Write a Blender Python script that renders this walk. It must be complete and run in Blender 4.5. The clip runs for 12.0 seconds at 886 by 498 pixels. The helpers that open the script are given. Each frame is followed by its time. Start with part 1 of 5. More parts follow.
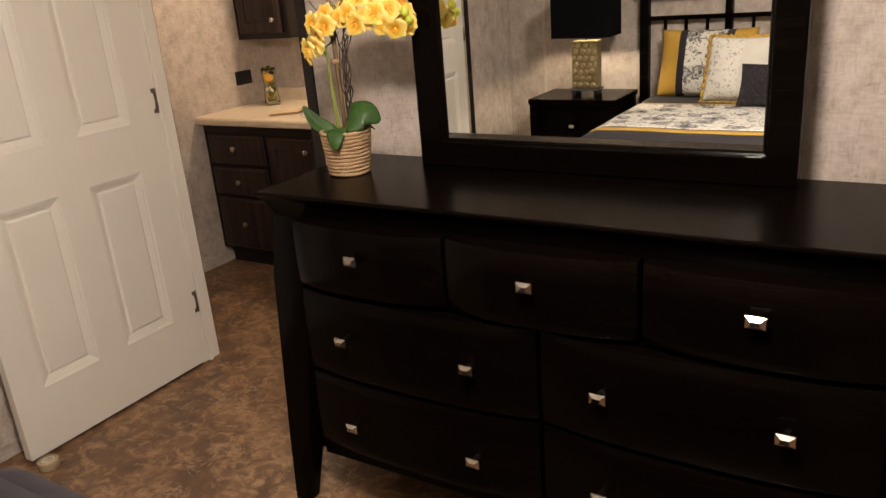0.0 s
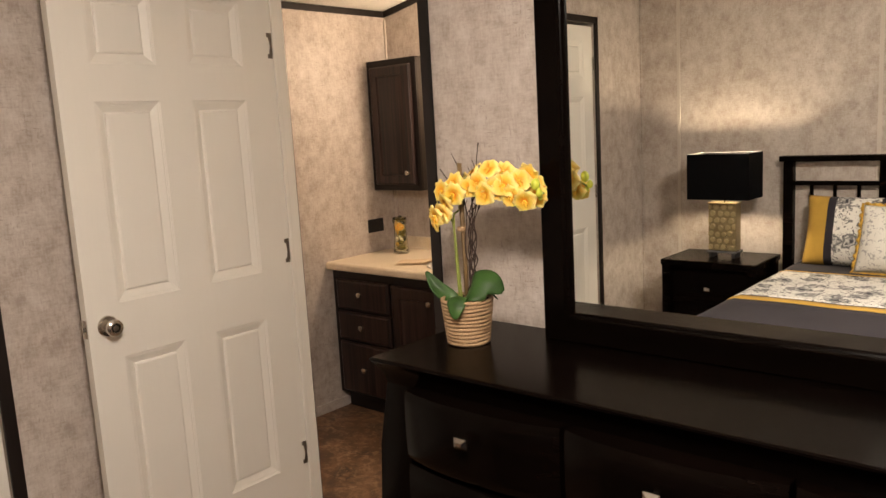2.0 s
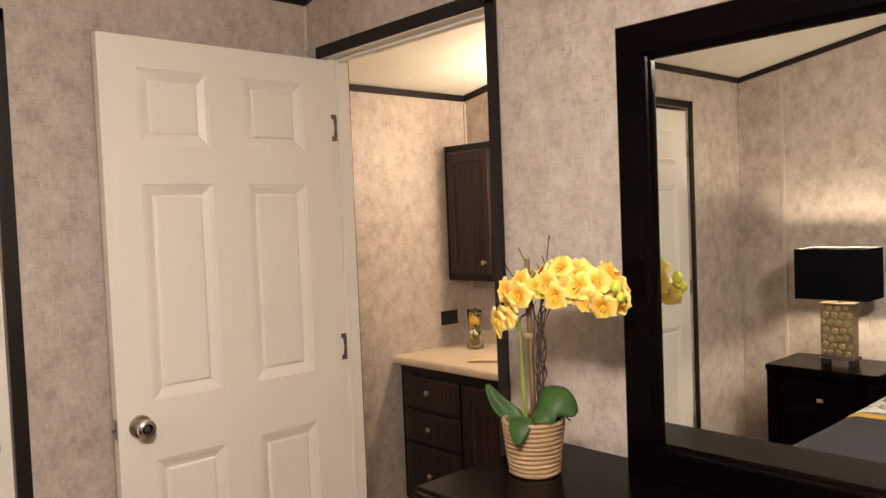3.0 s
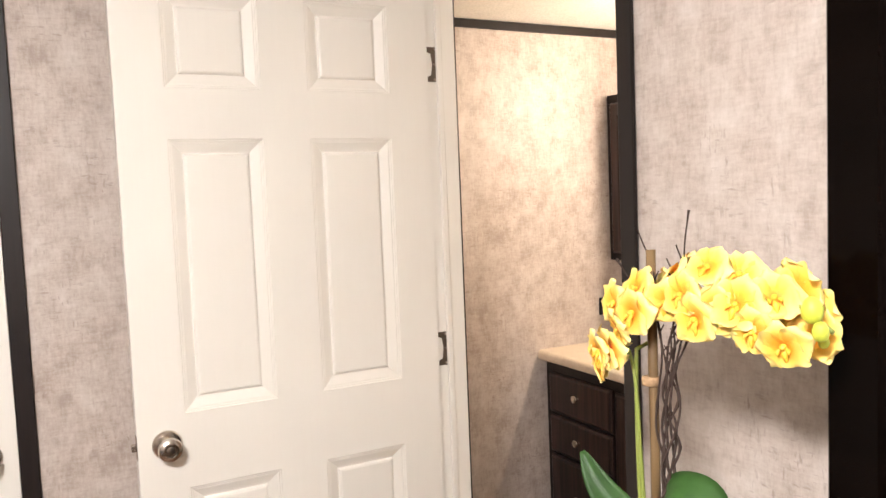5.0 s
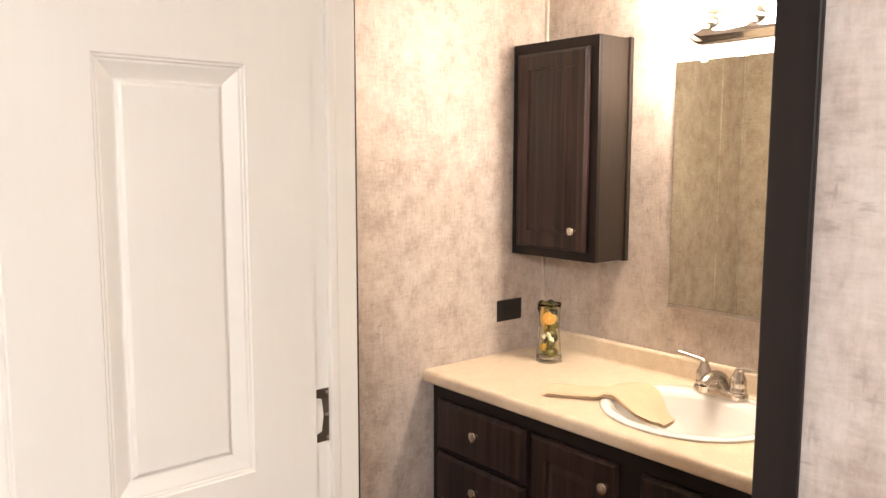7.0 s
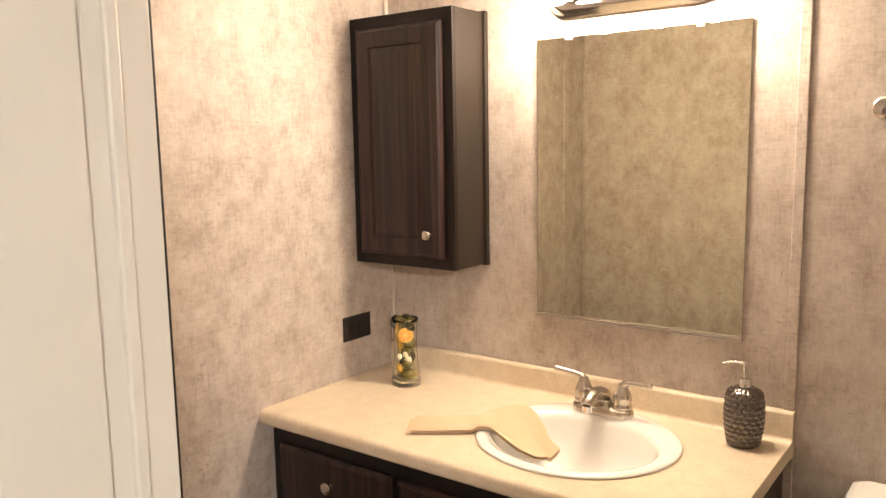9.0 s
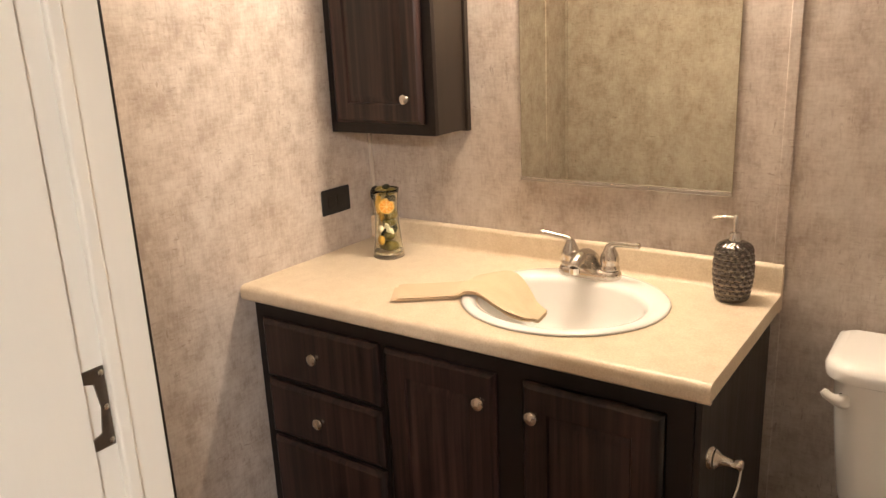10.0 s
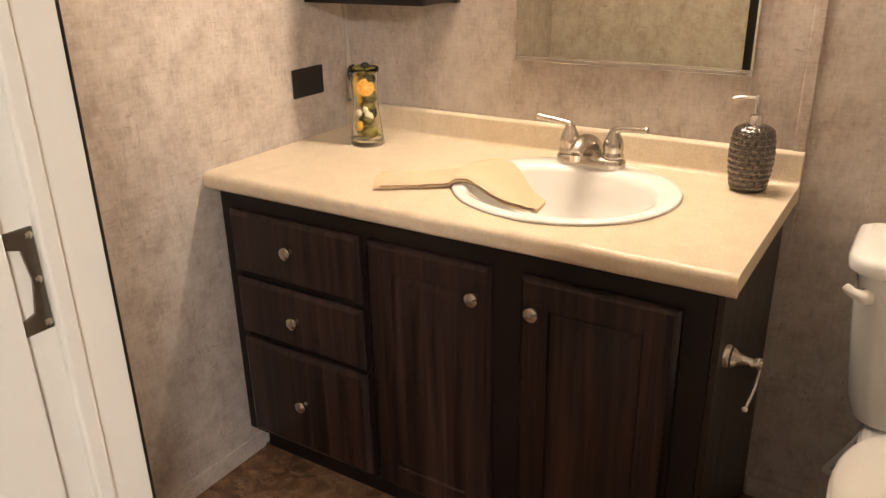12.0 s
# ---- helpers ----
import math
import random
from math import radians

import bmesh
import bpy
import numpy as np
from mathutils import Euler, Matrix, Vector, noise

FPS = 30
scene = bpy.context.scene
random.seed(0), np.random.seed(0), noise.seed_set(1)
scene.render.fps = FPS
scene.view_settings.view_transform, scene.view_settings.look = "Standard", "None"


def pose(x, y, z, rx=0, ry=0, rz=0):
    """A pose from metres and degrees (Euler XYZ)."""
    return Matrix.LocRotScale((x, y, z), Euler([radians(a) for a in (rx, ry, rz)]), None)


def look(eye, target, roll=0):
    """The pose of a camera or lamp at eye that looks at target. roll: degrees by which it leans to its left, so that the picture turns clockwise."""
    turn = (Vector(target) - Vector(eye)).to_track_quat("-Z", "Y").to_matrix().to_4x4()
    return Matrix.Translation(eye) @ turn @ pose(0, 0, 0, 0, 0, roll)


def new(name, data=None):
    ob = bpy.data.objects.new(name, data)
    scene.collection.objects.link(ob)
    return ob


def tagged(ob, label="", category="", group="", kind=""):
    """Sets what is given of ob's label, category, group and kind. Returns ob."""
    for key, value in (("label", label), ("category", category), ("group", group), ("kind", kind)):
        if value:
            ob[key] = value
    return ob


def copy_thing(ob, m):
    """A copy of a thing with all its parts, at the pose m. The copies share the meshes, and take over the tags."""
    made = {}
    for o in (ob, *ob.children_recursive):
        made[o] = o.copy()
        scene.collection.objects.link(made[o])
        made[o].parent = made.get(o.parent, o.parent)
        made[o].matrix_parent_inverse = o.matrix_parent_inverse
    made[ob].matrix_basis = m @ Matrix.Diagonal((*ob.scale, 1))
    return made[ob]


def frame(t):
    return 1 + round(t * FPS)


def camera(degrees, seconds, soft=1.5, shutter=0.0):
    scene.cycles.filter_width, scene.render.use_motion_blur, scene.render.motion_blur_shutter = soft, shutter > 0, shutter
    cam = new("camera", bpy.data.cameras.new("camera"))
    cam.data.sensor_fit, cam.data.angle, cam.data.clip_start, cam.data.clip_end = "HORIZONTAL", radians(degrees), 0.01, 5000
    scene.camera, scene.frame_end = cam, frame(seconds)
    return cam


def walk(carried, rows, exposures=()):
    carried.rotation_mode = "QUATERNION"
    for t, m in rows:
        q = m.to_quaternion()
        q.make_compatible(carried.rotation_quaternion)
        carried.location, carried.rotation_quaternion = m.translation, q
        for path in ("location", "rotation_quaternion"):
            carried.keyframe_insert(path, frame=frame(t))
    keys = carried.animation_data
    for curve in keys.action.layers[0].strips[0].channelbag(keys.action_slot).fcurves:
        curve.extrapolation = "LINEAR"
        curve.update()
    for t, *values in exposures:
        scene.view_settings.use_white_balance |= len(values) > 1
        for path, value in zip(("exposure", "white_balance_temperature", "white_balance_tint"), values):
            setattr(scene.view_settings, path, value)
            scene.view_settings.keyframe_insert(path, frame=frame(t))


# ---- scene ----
cam = camera(59.3, 12.0)
PATH = [
    (0, (0.047, -0.035, 1.424), (-0.971, 1.55, 0.752), -4.8),
    (0.5, (0.034, -0.059, 1.408), (-1.003, 1.515, 0.737), -4.7),
    (1, (0.013, -0.055, 1.426), (-1.073, 1.513, 0.825), -3.8),
    (1.5, (-0.004, -0.01, 1.463), (-1.187, 1.532, 0.988), -3.2),
    (2, (-0.009, 0.066, 1.484), (-1.314, 1.55, 1.175), -3.2),
    (2.5, (-0.06, 0.179, 1.48), (-1.46, 1.599, 1.325), -2.9),
    (3, (-0.152, 0.314, 1.49), (-1.627, 1.662, 1.408), -2.3),
    (5, (-0.531, 0.899, 1.474), (-2.296, 1.828, 1.33), -2.3),
    (5.5, (-0.75, 0.996, 1.473), (-2.502, 1.94, 1.277), -1.7),
    (6, (-0.944, 1.082, 1.475), (-2.649, 2.1, 1.235), -0.9),
    (6.5, (-1.099, 1.13, 1.466), (-2.728, 2.266, 1.226), 0.1),
    (7, (-1.272, 1.193, 1.48), (-2.79, 2.475, 1.25), 0.1),
    (9, (-1.589, 1.407, 1.505), (-2.767, 3.0, 1.233), -1.0),
    (9.5, (-1.603, 1.443, 1.479), (-2.762, 3.02, 1.066), -2.2),
    (10, (-1.624, 1.452, 1.423), (-2.738, 3.022, 0.882), -2.6),
    (10.5, (-1.631, 1.454, 1.353), (-2.716, 3.001, 0.698), -2.8),
    (11, (-1.663, 1.446, 1.302), (-2.712, 2.984, 0.57), -2.3),
    (11.5, (-1.72, 1.459, 1.298), (-2.733, 3.01, 0.543), -1.4),
    (12, (-1.757, 1.54, 1.315), (-2.757, 3.1, 0.562), -1.2),
]
EXPOSURES = [(0.0, -0.30, 6750, 13), (2.5, -0.23, 6750, 13), (3.0, -0.12, 6700, 13), (5.0, 0.63, 5840, 11), (7.0, 0.66, 5800, 11), (9.0, 0.50, 6160, 10), (10.5, 0.47, 6140, 10), (12.0, 0.46, 6120, 10)]
walk(cam, [(t, look(eye, target, roll)) for t, eye, target, roll in PATH], EXPOSURES)

# ---- world and lights ----
world = bpy.data.worlds.new("world")
scene.world = world
world.use_nodes = True
world.node_tree.nodes["Background"].inputs[0].default_value = (1.0, 0.9, 0.8, 1)
world.node_tree.nodes["Background"].inputs[1].default_value = 0.02
BULB = 176.0         # vanity bulbs, emission strength
CEILING_GLOW = 207.0  # added, unseen bedroom ceiling fixture, emission strength
LAMP_GLOW = 680.0    # bedside bulb, emission strength


# ---- materials ----
class Nodes:
    """A short way to write node trees."""

    def __init__(self, name):
        self.mat = bpy.data.materials.new(name)
        self.mat.use_nodes = True
        self.tree = self.mat.node_tree
        self.bsdf = self.tree.nodes["Principled BSDF"]

    def add(self, kind, operation=None):
        node = self.tree.nodes.new(kind)
        if operation:
            node.operation = operation
        return node

    def link(self, a, b):
        self.tree.links.new(a, b)

    def place(self, scale=(1, 1, 1), space="Object"):
        mapping = self.add("ShaderNodeMapping")
        mapping.inputs["Scale"].default_value = scale
        if space == "World":
            self.link(self.add("ShaderNodeNewGeometry").outputs["Position"], mapping.inputs["Vector"])
        else:
            self.link(self.add("ShaderNodeTexCoord").outputs[space], mapping.inputs["Vector"])
        return mapping.outputs["Vector"]

    def noise(self, vector, scale, detail=4.0, rough=0.6, distortion=0.0):
        node = self.add("ShaderNodeTexNoise")
        node.inputs["Scale"].default_value = scale
        node.inputs["Detail"].default_value = detail
        node.inputs["Roughness"].default_value = rough
        node.inputs["Distortion"].default_value = distortion
        self.link(vector, node.inputs["Vector"])
        return node.outputs["Fac"]

    def ramp(self, fac, *stops):
        node = self.add("ShaderNodeValToRGB")
        while len(node.color_ramp.elements) < len(stops):
            node.color_ramp.elements.new(0.5)
        for element, (at, colour) in zip(node.color_ramp.elements, stops):
            element.position = at
            element.color = (*colour, 1) if isinstance(colour, tuple) else (colour, colour, colour, 1)
        self.link(fac, node.inputs["Fac"])
        return node.outputs["Color"]

    def mix(self, fac, a, b, blend="MIX"):
        node = self.add("ShaderNodeMix")
        node.data_type, node.blend_type = "RGBA", blend
        for value, slot in ((fac, 0), (a, 6), (b, 7)):
            if isinstance(value, (int, float)):
                node.inputs[slot].default_value = value if slot == 0 else (value, value, value, 1)
            elif isinstance(value, tuple):
                node.inputs[slot].default_value = (*value, 1)
            else:
                self.link(value, node.inputs[slot])
        return node.outputs[2]

    def math(self, op, a, b=0.5):
        node = self.add("ShaderNodeMath", operation=op)
        for i, value in enumerate((a, b)):
            if isinstance(value, (int, float)):
                node.inputs[i].default_value = value
            else:
                self.link(value, node.inputs[i])
        return node.outputs[0]

    def bump(self, height, strength=0.3, distance=0.002):
        node = self.add("ShaderNodeBump")
        node.inputs["Strength"].default_value = strength
        node.inputs["Distance"].default_value = distance
        self.link(height, node.inputs["Height"])
        self.link(node.outputs["Normal"], self.bsdf.inputs["Normal"])

    def set(self, colour=None, rough=None, metal=None, **more):
        for key, value in (("Base Color", colour), ("Roughness", rough), ("Metallic", metal), *more.items()):
            if value is None:
                continue
            if isinstance(value, tuple):
                self.bsdf.inputs[key].default_value = (*value, 1) if len(value) == 3 else value
            elif isinstance(value, (int, float)):
                self.bsdf.inputs[key].default_value = value
            else:
                self.link(value, self.bsdf.inputs[key])
        return self.mat


def plain(name, colour, rough, metal=0.0, vary=0.15, scale=30.0, relief=0.1, dirt=3.0, **more):
    """Paint, plastic, metal, cloth: one colour with grain and soft blotches."""
    n = Nodes(name)
    v = n.place()
    fine, large = n.noise(v, scale * 8), n.noise(v, dirt, 3.0)
    low = tuple(c * (1 - vary) for c in colour)
    high = tuple(min(c * (1 + vary), 1.0) for c in colour)
    mixed = n.mix(0.35, n.ramp(large, (0.3, low), (0.7, high)), n.ramp(fine, (0.3, low), (0.7, high)))
    gloss = n.ramp(n.noise(v, scale), (0.3, max(rough - 0.06, 0.02)), (0.7, min(rough + 0.06, 1.0)))
    if relief:
        n.bump(fine, relief, 0.0006)
    return n.set(mixed, gloss, metal, **more)


def wallpaper():
    n = Nodes("mottled vinyl wallpaper")
    cloud = n.noise(n.place((1, 1, 0.8), "World"), 17.0, 6.0, 0.70)
    broad = n.noise(n.place(space="World"), 3.0, 3.0, 0.5)
    upright = n.noise(n.place((150, 150, 36), "World"), 1.0, 4.0, 0.62)
    level = n.noise(n.place((34, 34, 150), "World"), 1.0, 4.0, 0.62)
    weave = n.mix(0.5, upright, level)
    tone = n.math("ADD", n.math("MULTIPLY", cloud, 0.50), n.math("MULTIPLY", weave, 0.36))
    tone = n.math("ADD", tone, n.math("MULTIPLY", broad, 0.14))
    base = n.ramp(tone, (0.40, (0.365, 0.300, 0.255)), (0.47, (0.452, 0.388, 0.340)), (0.53, (0.518, 0.457, 0.408)), (0.62, (0.600, 0.543, 0.498)))
    patch = n.noise(n.place(space="World"), 9.0, 2.0, 0.5)
    up_mark = n.ramp(n.noise(n.place((130, 130, 40), "World"), 1.0, 2.0, 0.5), (0.62, 0.0), (0.74, 1.0))
    level_mark = n.ramp(n.noise(n.place((38, 38, 140), "World"), 1.0, 2.0, 0.5), (0.62, 0.0), (0.74, 1.0))
    marks = n.math("MULTIPLY", n.math("MAXIMUM", up_mark, level_mark), n.ramp(patch, (0.40, 0.05), (0.66, 0.62)))
    base = n.mix(marks, base, (0.250, 0.192, 0.158))
    n.bump(weave, 0.08, 0.0005)
    return n.set(base, n.ramp(weave, (0.3, 0.50), (0.7, 0.64)))


def vinyl_floor():
    n = Nodes("brown mottled vinyl floor")
    w = n.place(space="World")
    big = n.noise(w, 4.0, 4.0, 0.6, 0.3)
    flake = n.noise(n.place((1.0, 0.8, 1), "World"), 7.0, 8.0, 0.70, 0.9)
    chip = n.noise(n.place((0.8, 1.0, 1), "World"), 15.0, 5.0, 0.66, 1.4)
    grain = n.noise(w, 180.0, 3.0)
    base = n.ramp(flake, (0.36, (0.044, 0.024, 0.015)), (0.45, (0.118, 0.056, 0.027)), (0.54, (0.190, 0.097, 0.048)), (0.66, (0.250, 0.142, 0.078)))
    base = n.mix(n.ramp(chip, (0.38, 0.60), (0.52, 0.0)), base, (0.082, 0.042, 0.024))
    base = n.mix(n.ramp(big, (0.52, 0.0), (0.68, 0.40)), base, (0.080, 0.047, 0.030))
    # curved pale brush strokes, in two directions
    for stretch, scale, at in (((1.0, 0.40, 1), 10.0, 0.50), ((0.42, 1.0, 1), 12.0, 0.53), ((0.8, 0.6, 1), 16.0, 0.47)):
        stroke = n.noise(n.place(stretch, "World"), scale, 4.0, 0.60, 0.9)
        ridge = n.math("ABSOLUTE", n.math("SUBTRACT", stroke, at))
        line = n.math("MULTIPLY", n.ramp(ridge, (0.0, 0.62), (0.040, 0.0)), n.ramp(chip, (0.46, 0.0), (0.58, 1.0)))
        base = n.mix(line, base, (0.36, 0.235, 0.135))
    base = n.mix(0.10, base, n.ramp(grain, (0.3, (0.09, 0.055, 0.034)), (0.7, (0.21, 0.135, 0.085))))
    n.bump(n.mix(0.5, flake, grain), 0.2, 0.0012)
    return n.set(base, n.ramp(flake, (0.3, 0.38), (0.7, 0.5)))


def wood(name, dark, light, rough, axis=2, grain=1.0, relief=0.15, shine=0.5, streak=1.0, sparse=0.0, band_scale=16.0):
    n = Nodes(name)
    stretch = [70.0 * grain] * 3
    stretch[axis] = 2.2 * grain
    v = n.place(tuple(stretch))
    fibre = n.noise(v, 1.0, 5.0, 0.65, 0.3)
    wide = [band_scale * grain] * 3
    wide[axis] = 0.9
    band = n.noise(n.place(tuple(wide)), 1.0, 3.0, 0.5, 0.6)
    middle = tuple((a + b) / 2 for a, b in zip(dark, light))
    base = n.mix(0.5, n.ramp(fibre, (0.3 + sparse, dark), (0.5 + sparse, middle), (0.72 + sparse, light)), n.ramp(band, (0.35 + sparse, dark), (0.65 + sparse, light)))
    n.bump(fibre, relief, 0.0005)
    return n.set(base, n.ramp(fibre, (0.3, rough - 0.05 * streak), (0.7, rough + 0.08 * streak)), **{"Specular IOR Level": shine})


def painted_door():
    n = Nodes("white painted moulded door skin")
    v = n.place((90, 90, 5))
    fibre = n.noise(v, 1.0, 4.0, 0.7, 0.4)
    soft = n.noise(n.place(), 2.5, 3.0)
    base = n.mix(0.4, n.ramp(soft, (0.3, (0.76, 0.735, 0.67)), (0.7, (0.81, 0.785, 0.72))), n.ramp(fibre, (0.3, (0.77, 0.745, 0.68)), (0.7, (0.80, 0.775, 0.71))))
    n.bump(fibre, 0.04, 0.0004)
    return n.set(base, 0.42)


def textured_ceiling():
    n = Nodes("sprayed ceiling texture")
    w = n.place(space="World")
    lumps, fine = n.noise(w, 120.0, 3.0, 0.6), n.noise(w, 320.0, 2.0)
    base = n.ramp(n.noise(w, 6.0), (0.3, (0.72, 0.69, 0.61)), (0.7, (0.80, 0.77, 0.70)))
    base = n.mix(n.ramp(lumps, (0.35, 0.5), (0.6, 0.0)), base, (0.55, 0.52, 0.45))
    n.bump(n.mix(0.3, lumps, fine), 0.7, 0.004)
    return n.set(base, 0.85)


def laminate():
    n = Nodes("beige speckled laminate")
    v = n.place()
    speck, cloud = n.noise(v, 260.0, 3.0, 0.7), n.noise(v, 22.0, 4.0, 0.7)
    base = n.mix(0.5, n.ramp(speck, (0.35, (0.56, 0.445, 0.305)), (0.65, (0.79, 0.69, 0.54))), n.ramp(cloud, (0.35, (0.62, 0.505, 0.36)), (0.65, (0.76, 0.66, 0.51))))
    return n.set(base, n.ramp(cloud, (0.3, 0.3), (0.7, 0.42)))


def glow(name, colour, strength):
    n = Nodes(name)
    n.set((0.9, 0.9, 0.9), 0.3)
    n.bsdf.inputs["Emission Color"].default_value = (*colour, 1)
    n.bsdf.inputs["Emission Strength"].default_value = strength
    return n.mat


def petal_skin():
    n = Nodes("yellow silk petal")
    v = n.place()
    length = n.add("ShaderNodeVectorMath", operation="LENGTH")
    n.link(v, length.inputs[0])
    veins = n.noise(n.place((140, 140, 140)), 1.0, 3.0)
    base = n.ramp(length.outputs["Value"], (0.005, (0.79, 0.25, 0.01)), (0.015, (0.83, 0.41, 0.025)), (0.027, (0.86, 0.59, 0.10)), (0.041, (0.87, 0.71, 0.27)))
    base = n.mix(n.ramp(veins, (0.45, 0.0), (0.8, 0.25)), base, (0.84, 0.60, 0.06))
    n.bump(veins, 0.2, 0.0006)
    return n.set(base, 0.55, **{"Transmission Weight": 0.0, "Subsurface Weight": 0.12, "Subsurface Scale": 0.004})


def leaf_skin():
    n = Nodes("waxy green leaf")
    v = n.place((60, 60, 60))
    large = n.noise(n.place(), 14.0, 3.0)
    base = n.mix(0.4, n.ramp(large, (0.35, (0.012, 0.036, 0.008)), (0.65, (0.036, 0.095, 0.018))), n.ramp(n.noise(v, 1.0), (0.3, (0.018, 0.052, 0.010)), (0.7, (0.044, 0.108, 0.020))))
    n.bump(n.noise(v, 1.0), 0.1, 0.0006)
    return n.set(base, 0.5, **{"Specular IOR Level": 0.3})


def rope_skin():
    n = Nodes("twisted jute rope")
    v = n.place((260, 260, 260))
    strand = n.noise(v, 1.0, 3.0)
    base = n.mix(0.5, n.ramp(strand, (0.3, (0.20, 0.11, 0.05)), (0.7, (0.50, 0.34, 0.19))), n.ramp(n.noise(n.place(), 20.0), (0.3, (0.28, 0.17, 0.085)), (0.7, (0.46, 0.31, 0.17))))
    n.bump(strand, 0.6, 0.0012)
    return n.set(base, 0.85)


def cloth(name, colour, weave=900.0, vary=0.2, rough=0.9):
    n = Nodes(name)
    v = n.place()
    thread, soft = n.noise(n.place((1, 1, 1)), weave, 2.0), n.noise(v, 9.0, 4.0)
    low, high = tuple(c * (1 - vary) for c in colour), tuple(min(1.0, c * (1 + vary)) for c in colour)
    base = n.mix(0.5, n.ramp(thread, (0.35, low), (0.65, high)), n.ramp(soft, (0.3, low), (0.7, high)))
    n.bump(thread, 0.35, 0.0008)
    return n.set(base, rough, **{"Sheen Weight": 0.04})


def floral_cloth(name="white cloth with dark flowers", size=7.5, ink_colour=(0.06, 0.06, 0.07)):
    n = Nodes(name)
    v = n.place()
    cell = n.add("ShaderNodeTexVoronoi")
    cell.inputs["Scale"].default_value = size
    warp = n.add("ShaderNodeTexNoise")
    warp.inputs["Scale"].default_value = 26.0
    warp.inputs["Detail"].default_value = 3.0
    n.link(v, warp.inputs["Vector"])
    shift = n.add("ShaderNodeVectorMath", operation="MULTIPLY_ADD")
    shift.inputs[1].default_value = (0.09, 0.09, 0.09)
    n.link(warp.outputs["Color"], shift.inputs[0])
    n.link(v, shift.inputs[2])
    n.link(shift.outputs[0], cell.inputs["Vector"])
    ring = n.ramp(cell.outputs["Distance"], (0.12, 1.0), (0.20, 0.2), (0.30, 1.0), (0.40, 0.0))
    sprig = n.ramp(n.noise(v, 34.0, 3.0, 0.6, 1.5), (0.55, 0.0), (0.59, 0.8))
    ink = n.math("MAXIMUM", ring, sprig)
    base = n.mix(ink, (0.72, 0.70, 0.65), ink_colour)
    n.bump(n.noise(v, 500.0, 2.0), 0.3, 0.0008)
    return n.set(base, 0.9)


def clear_glass(name, tint=(0.97, 0.985, 0.97), rough=0.02):
    n = Nodes(name)
    return n.set(tint, rough, **{"Transmission Weight": 1.0, "IOR": 1.45})


WALL = wallpaper()
FLOOR = vinyl_floor()
CEILING = textured_ceiling()
TRIM = wood("espresso foil trim", (0.006, 0.004, 0.0035), (0.018, 0.012, 0.010), 0.45, shine=0.3)
DOOR = painted_door()
ESPRESSO = wood("espresso lacquered wood", (0.0012, 0.0007, 0.0005), (0.0032, 0.0017, 0.0012), 0.20, axis=0, relief=0.0, shine=0.06, streak=0.0)
FOIL = wood("dark walnut foil", (0.0036, 0.0022, 0.0020), (0.090, 0.043, 0.035), 0.34, axis=2, grain=0.75, shine=0.4, sparse=0.115, band_scale=46.0)
FOIL_PLAIN = wood("dark walnut foil face frame", (0.005, 0.0035, 0.003), (0.013, 0.008, 0.0065), 0.42, axis=2, shine=0.3)
FOIL_GREY = wood("dark walnut foil cabinet side", (0.012, 0.008, 0.006), (0.028, 0.020, 0.014), 0.36, axis=2, shine=0.4)
LAMINATE = laminate()
PORCELAIN = plain("white vitreous china", (0.88, 0.87, 0.845), 0.12, vary=0.02, relief=0.0, **{"Coat Weight": 0.3})
PLASTIC_WHITE = plain("white plastic", (0.78, 0.76, 0.72), 0.35, vary=0.04, relief=0.05)
CHROME = plain("polished chrome", (0.72, 0.70, 0.67), 0.10, 1.0, vary=0.05, relief=0.0)
NICKEL = plain("brushed nickel", (0.60, 0.555, 0.50), 0.22, 1.0, vary=0.10, relief=0.08)
BRASS_DARK = plain("aged nickel hinge", (0.19, 0.165, 0.14), 0.34, 1.0, vary=0.2, relief=0.15)
BLACK_PLASTIC = plain("black plastic", (0.007, 0.007, 0.007), 0.45, vary=0.1, relief=0.05)
SEAM = plain("vinyl covered batten", (0.55, 0.49, 0.43), 0.5, vary=0.12)
MIRROR = Nodes("silvered mirror").set((0.88, 0.90, 0.88), 0.0, 1.0)
# tint lowered to put the reflected wall's shade into the glass
MIRROR_SHADED = Nodes("greenish plate mirror, shade in its tint").set((0.78, 0.78, 0.66), 0.0, 1.0)


# ---- mesh helpers ----
def part(name, bm, material, parent=None, label="", smooth=False):
    """Links a bmesh as one mesh object under a thing or a part."""
    mesh = bpy.data.meshes.new(name)
    bmesh.ops.recalc_face_normals(bm, faces=bm.faces)
    bm.to_mesh(mesh)
    bm.free()
    mesh.materials.append(material)
    if smooth:
        mesh.shade_smooth()
    ob = new(name, mesh)
    ob.parent = parent
    return tagged(ob, label)


def soft(ob, angle=35.0):
    """Smooth shading with the sharp edges kept."""
    ob.data.shade_smooth()
    ob.data.set_sharp_from_angle(angle=radians(angle))
    return ob


def thing(name, label, category, at=(0, 0, 0), turn=0.0, group="", kind=""):
    ob = new(name)
    ob.empty_display_size = 0.05
    ob.matrix_basis = pose(*at, 0, 0, turn)
    return tagged(ob, label, category, group, kind)


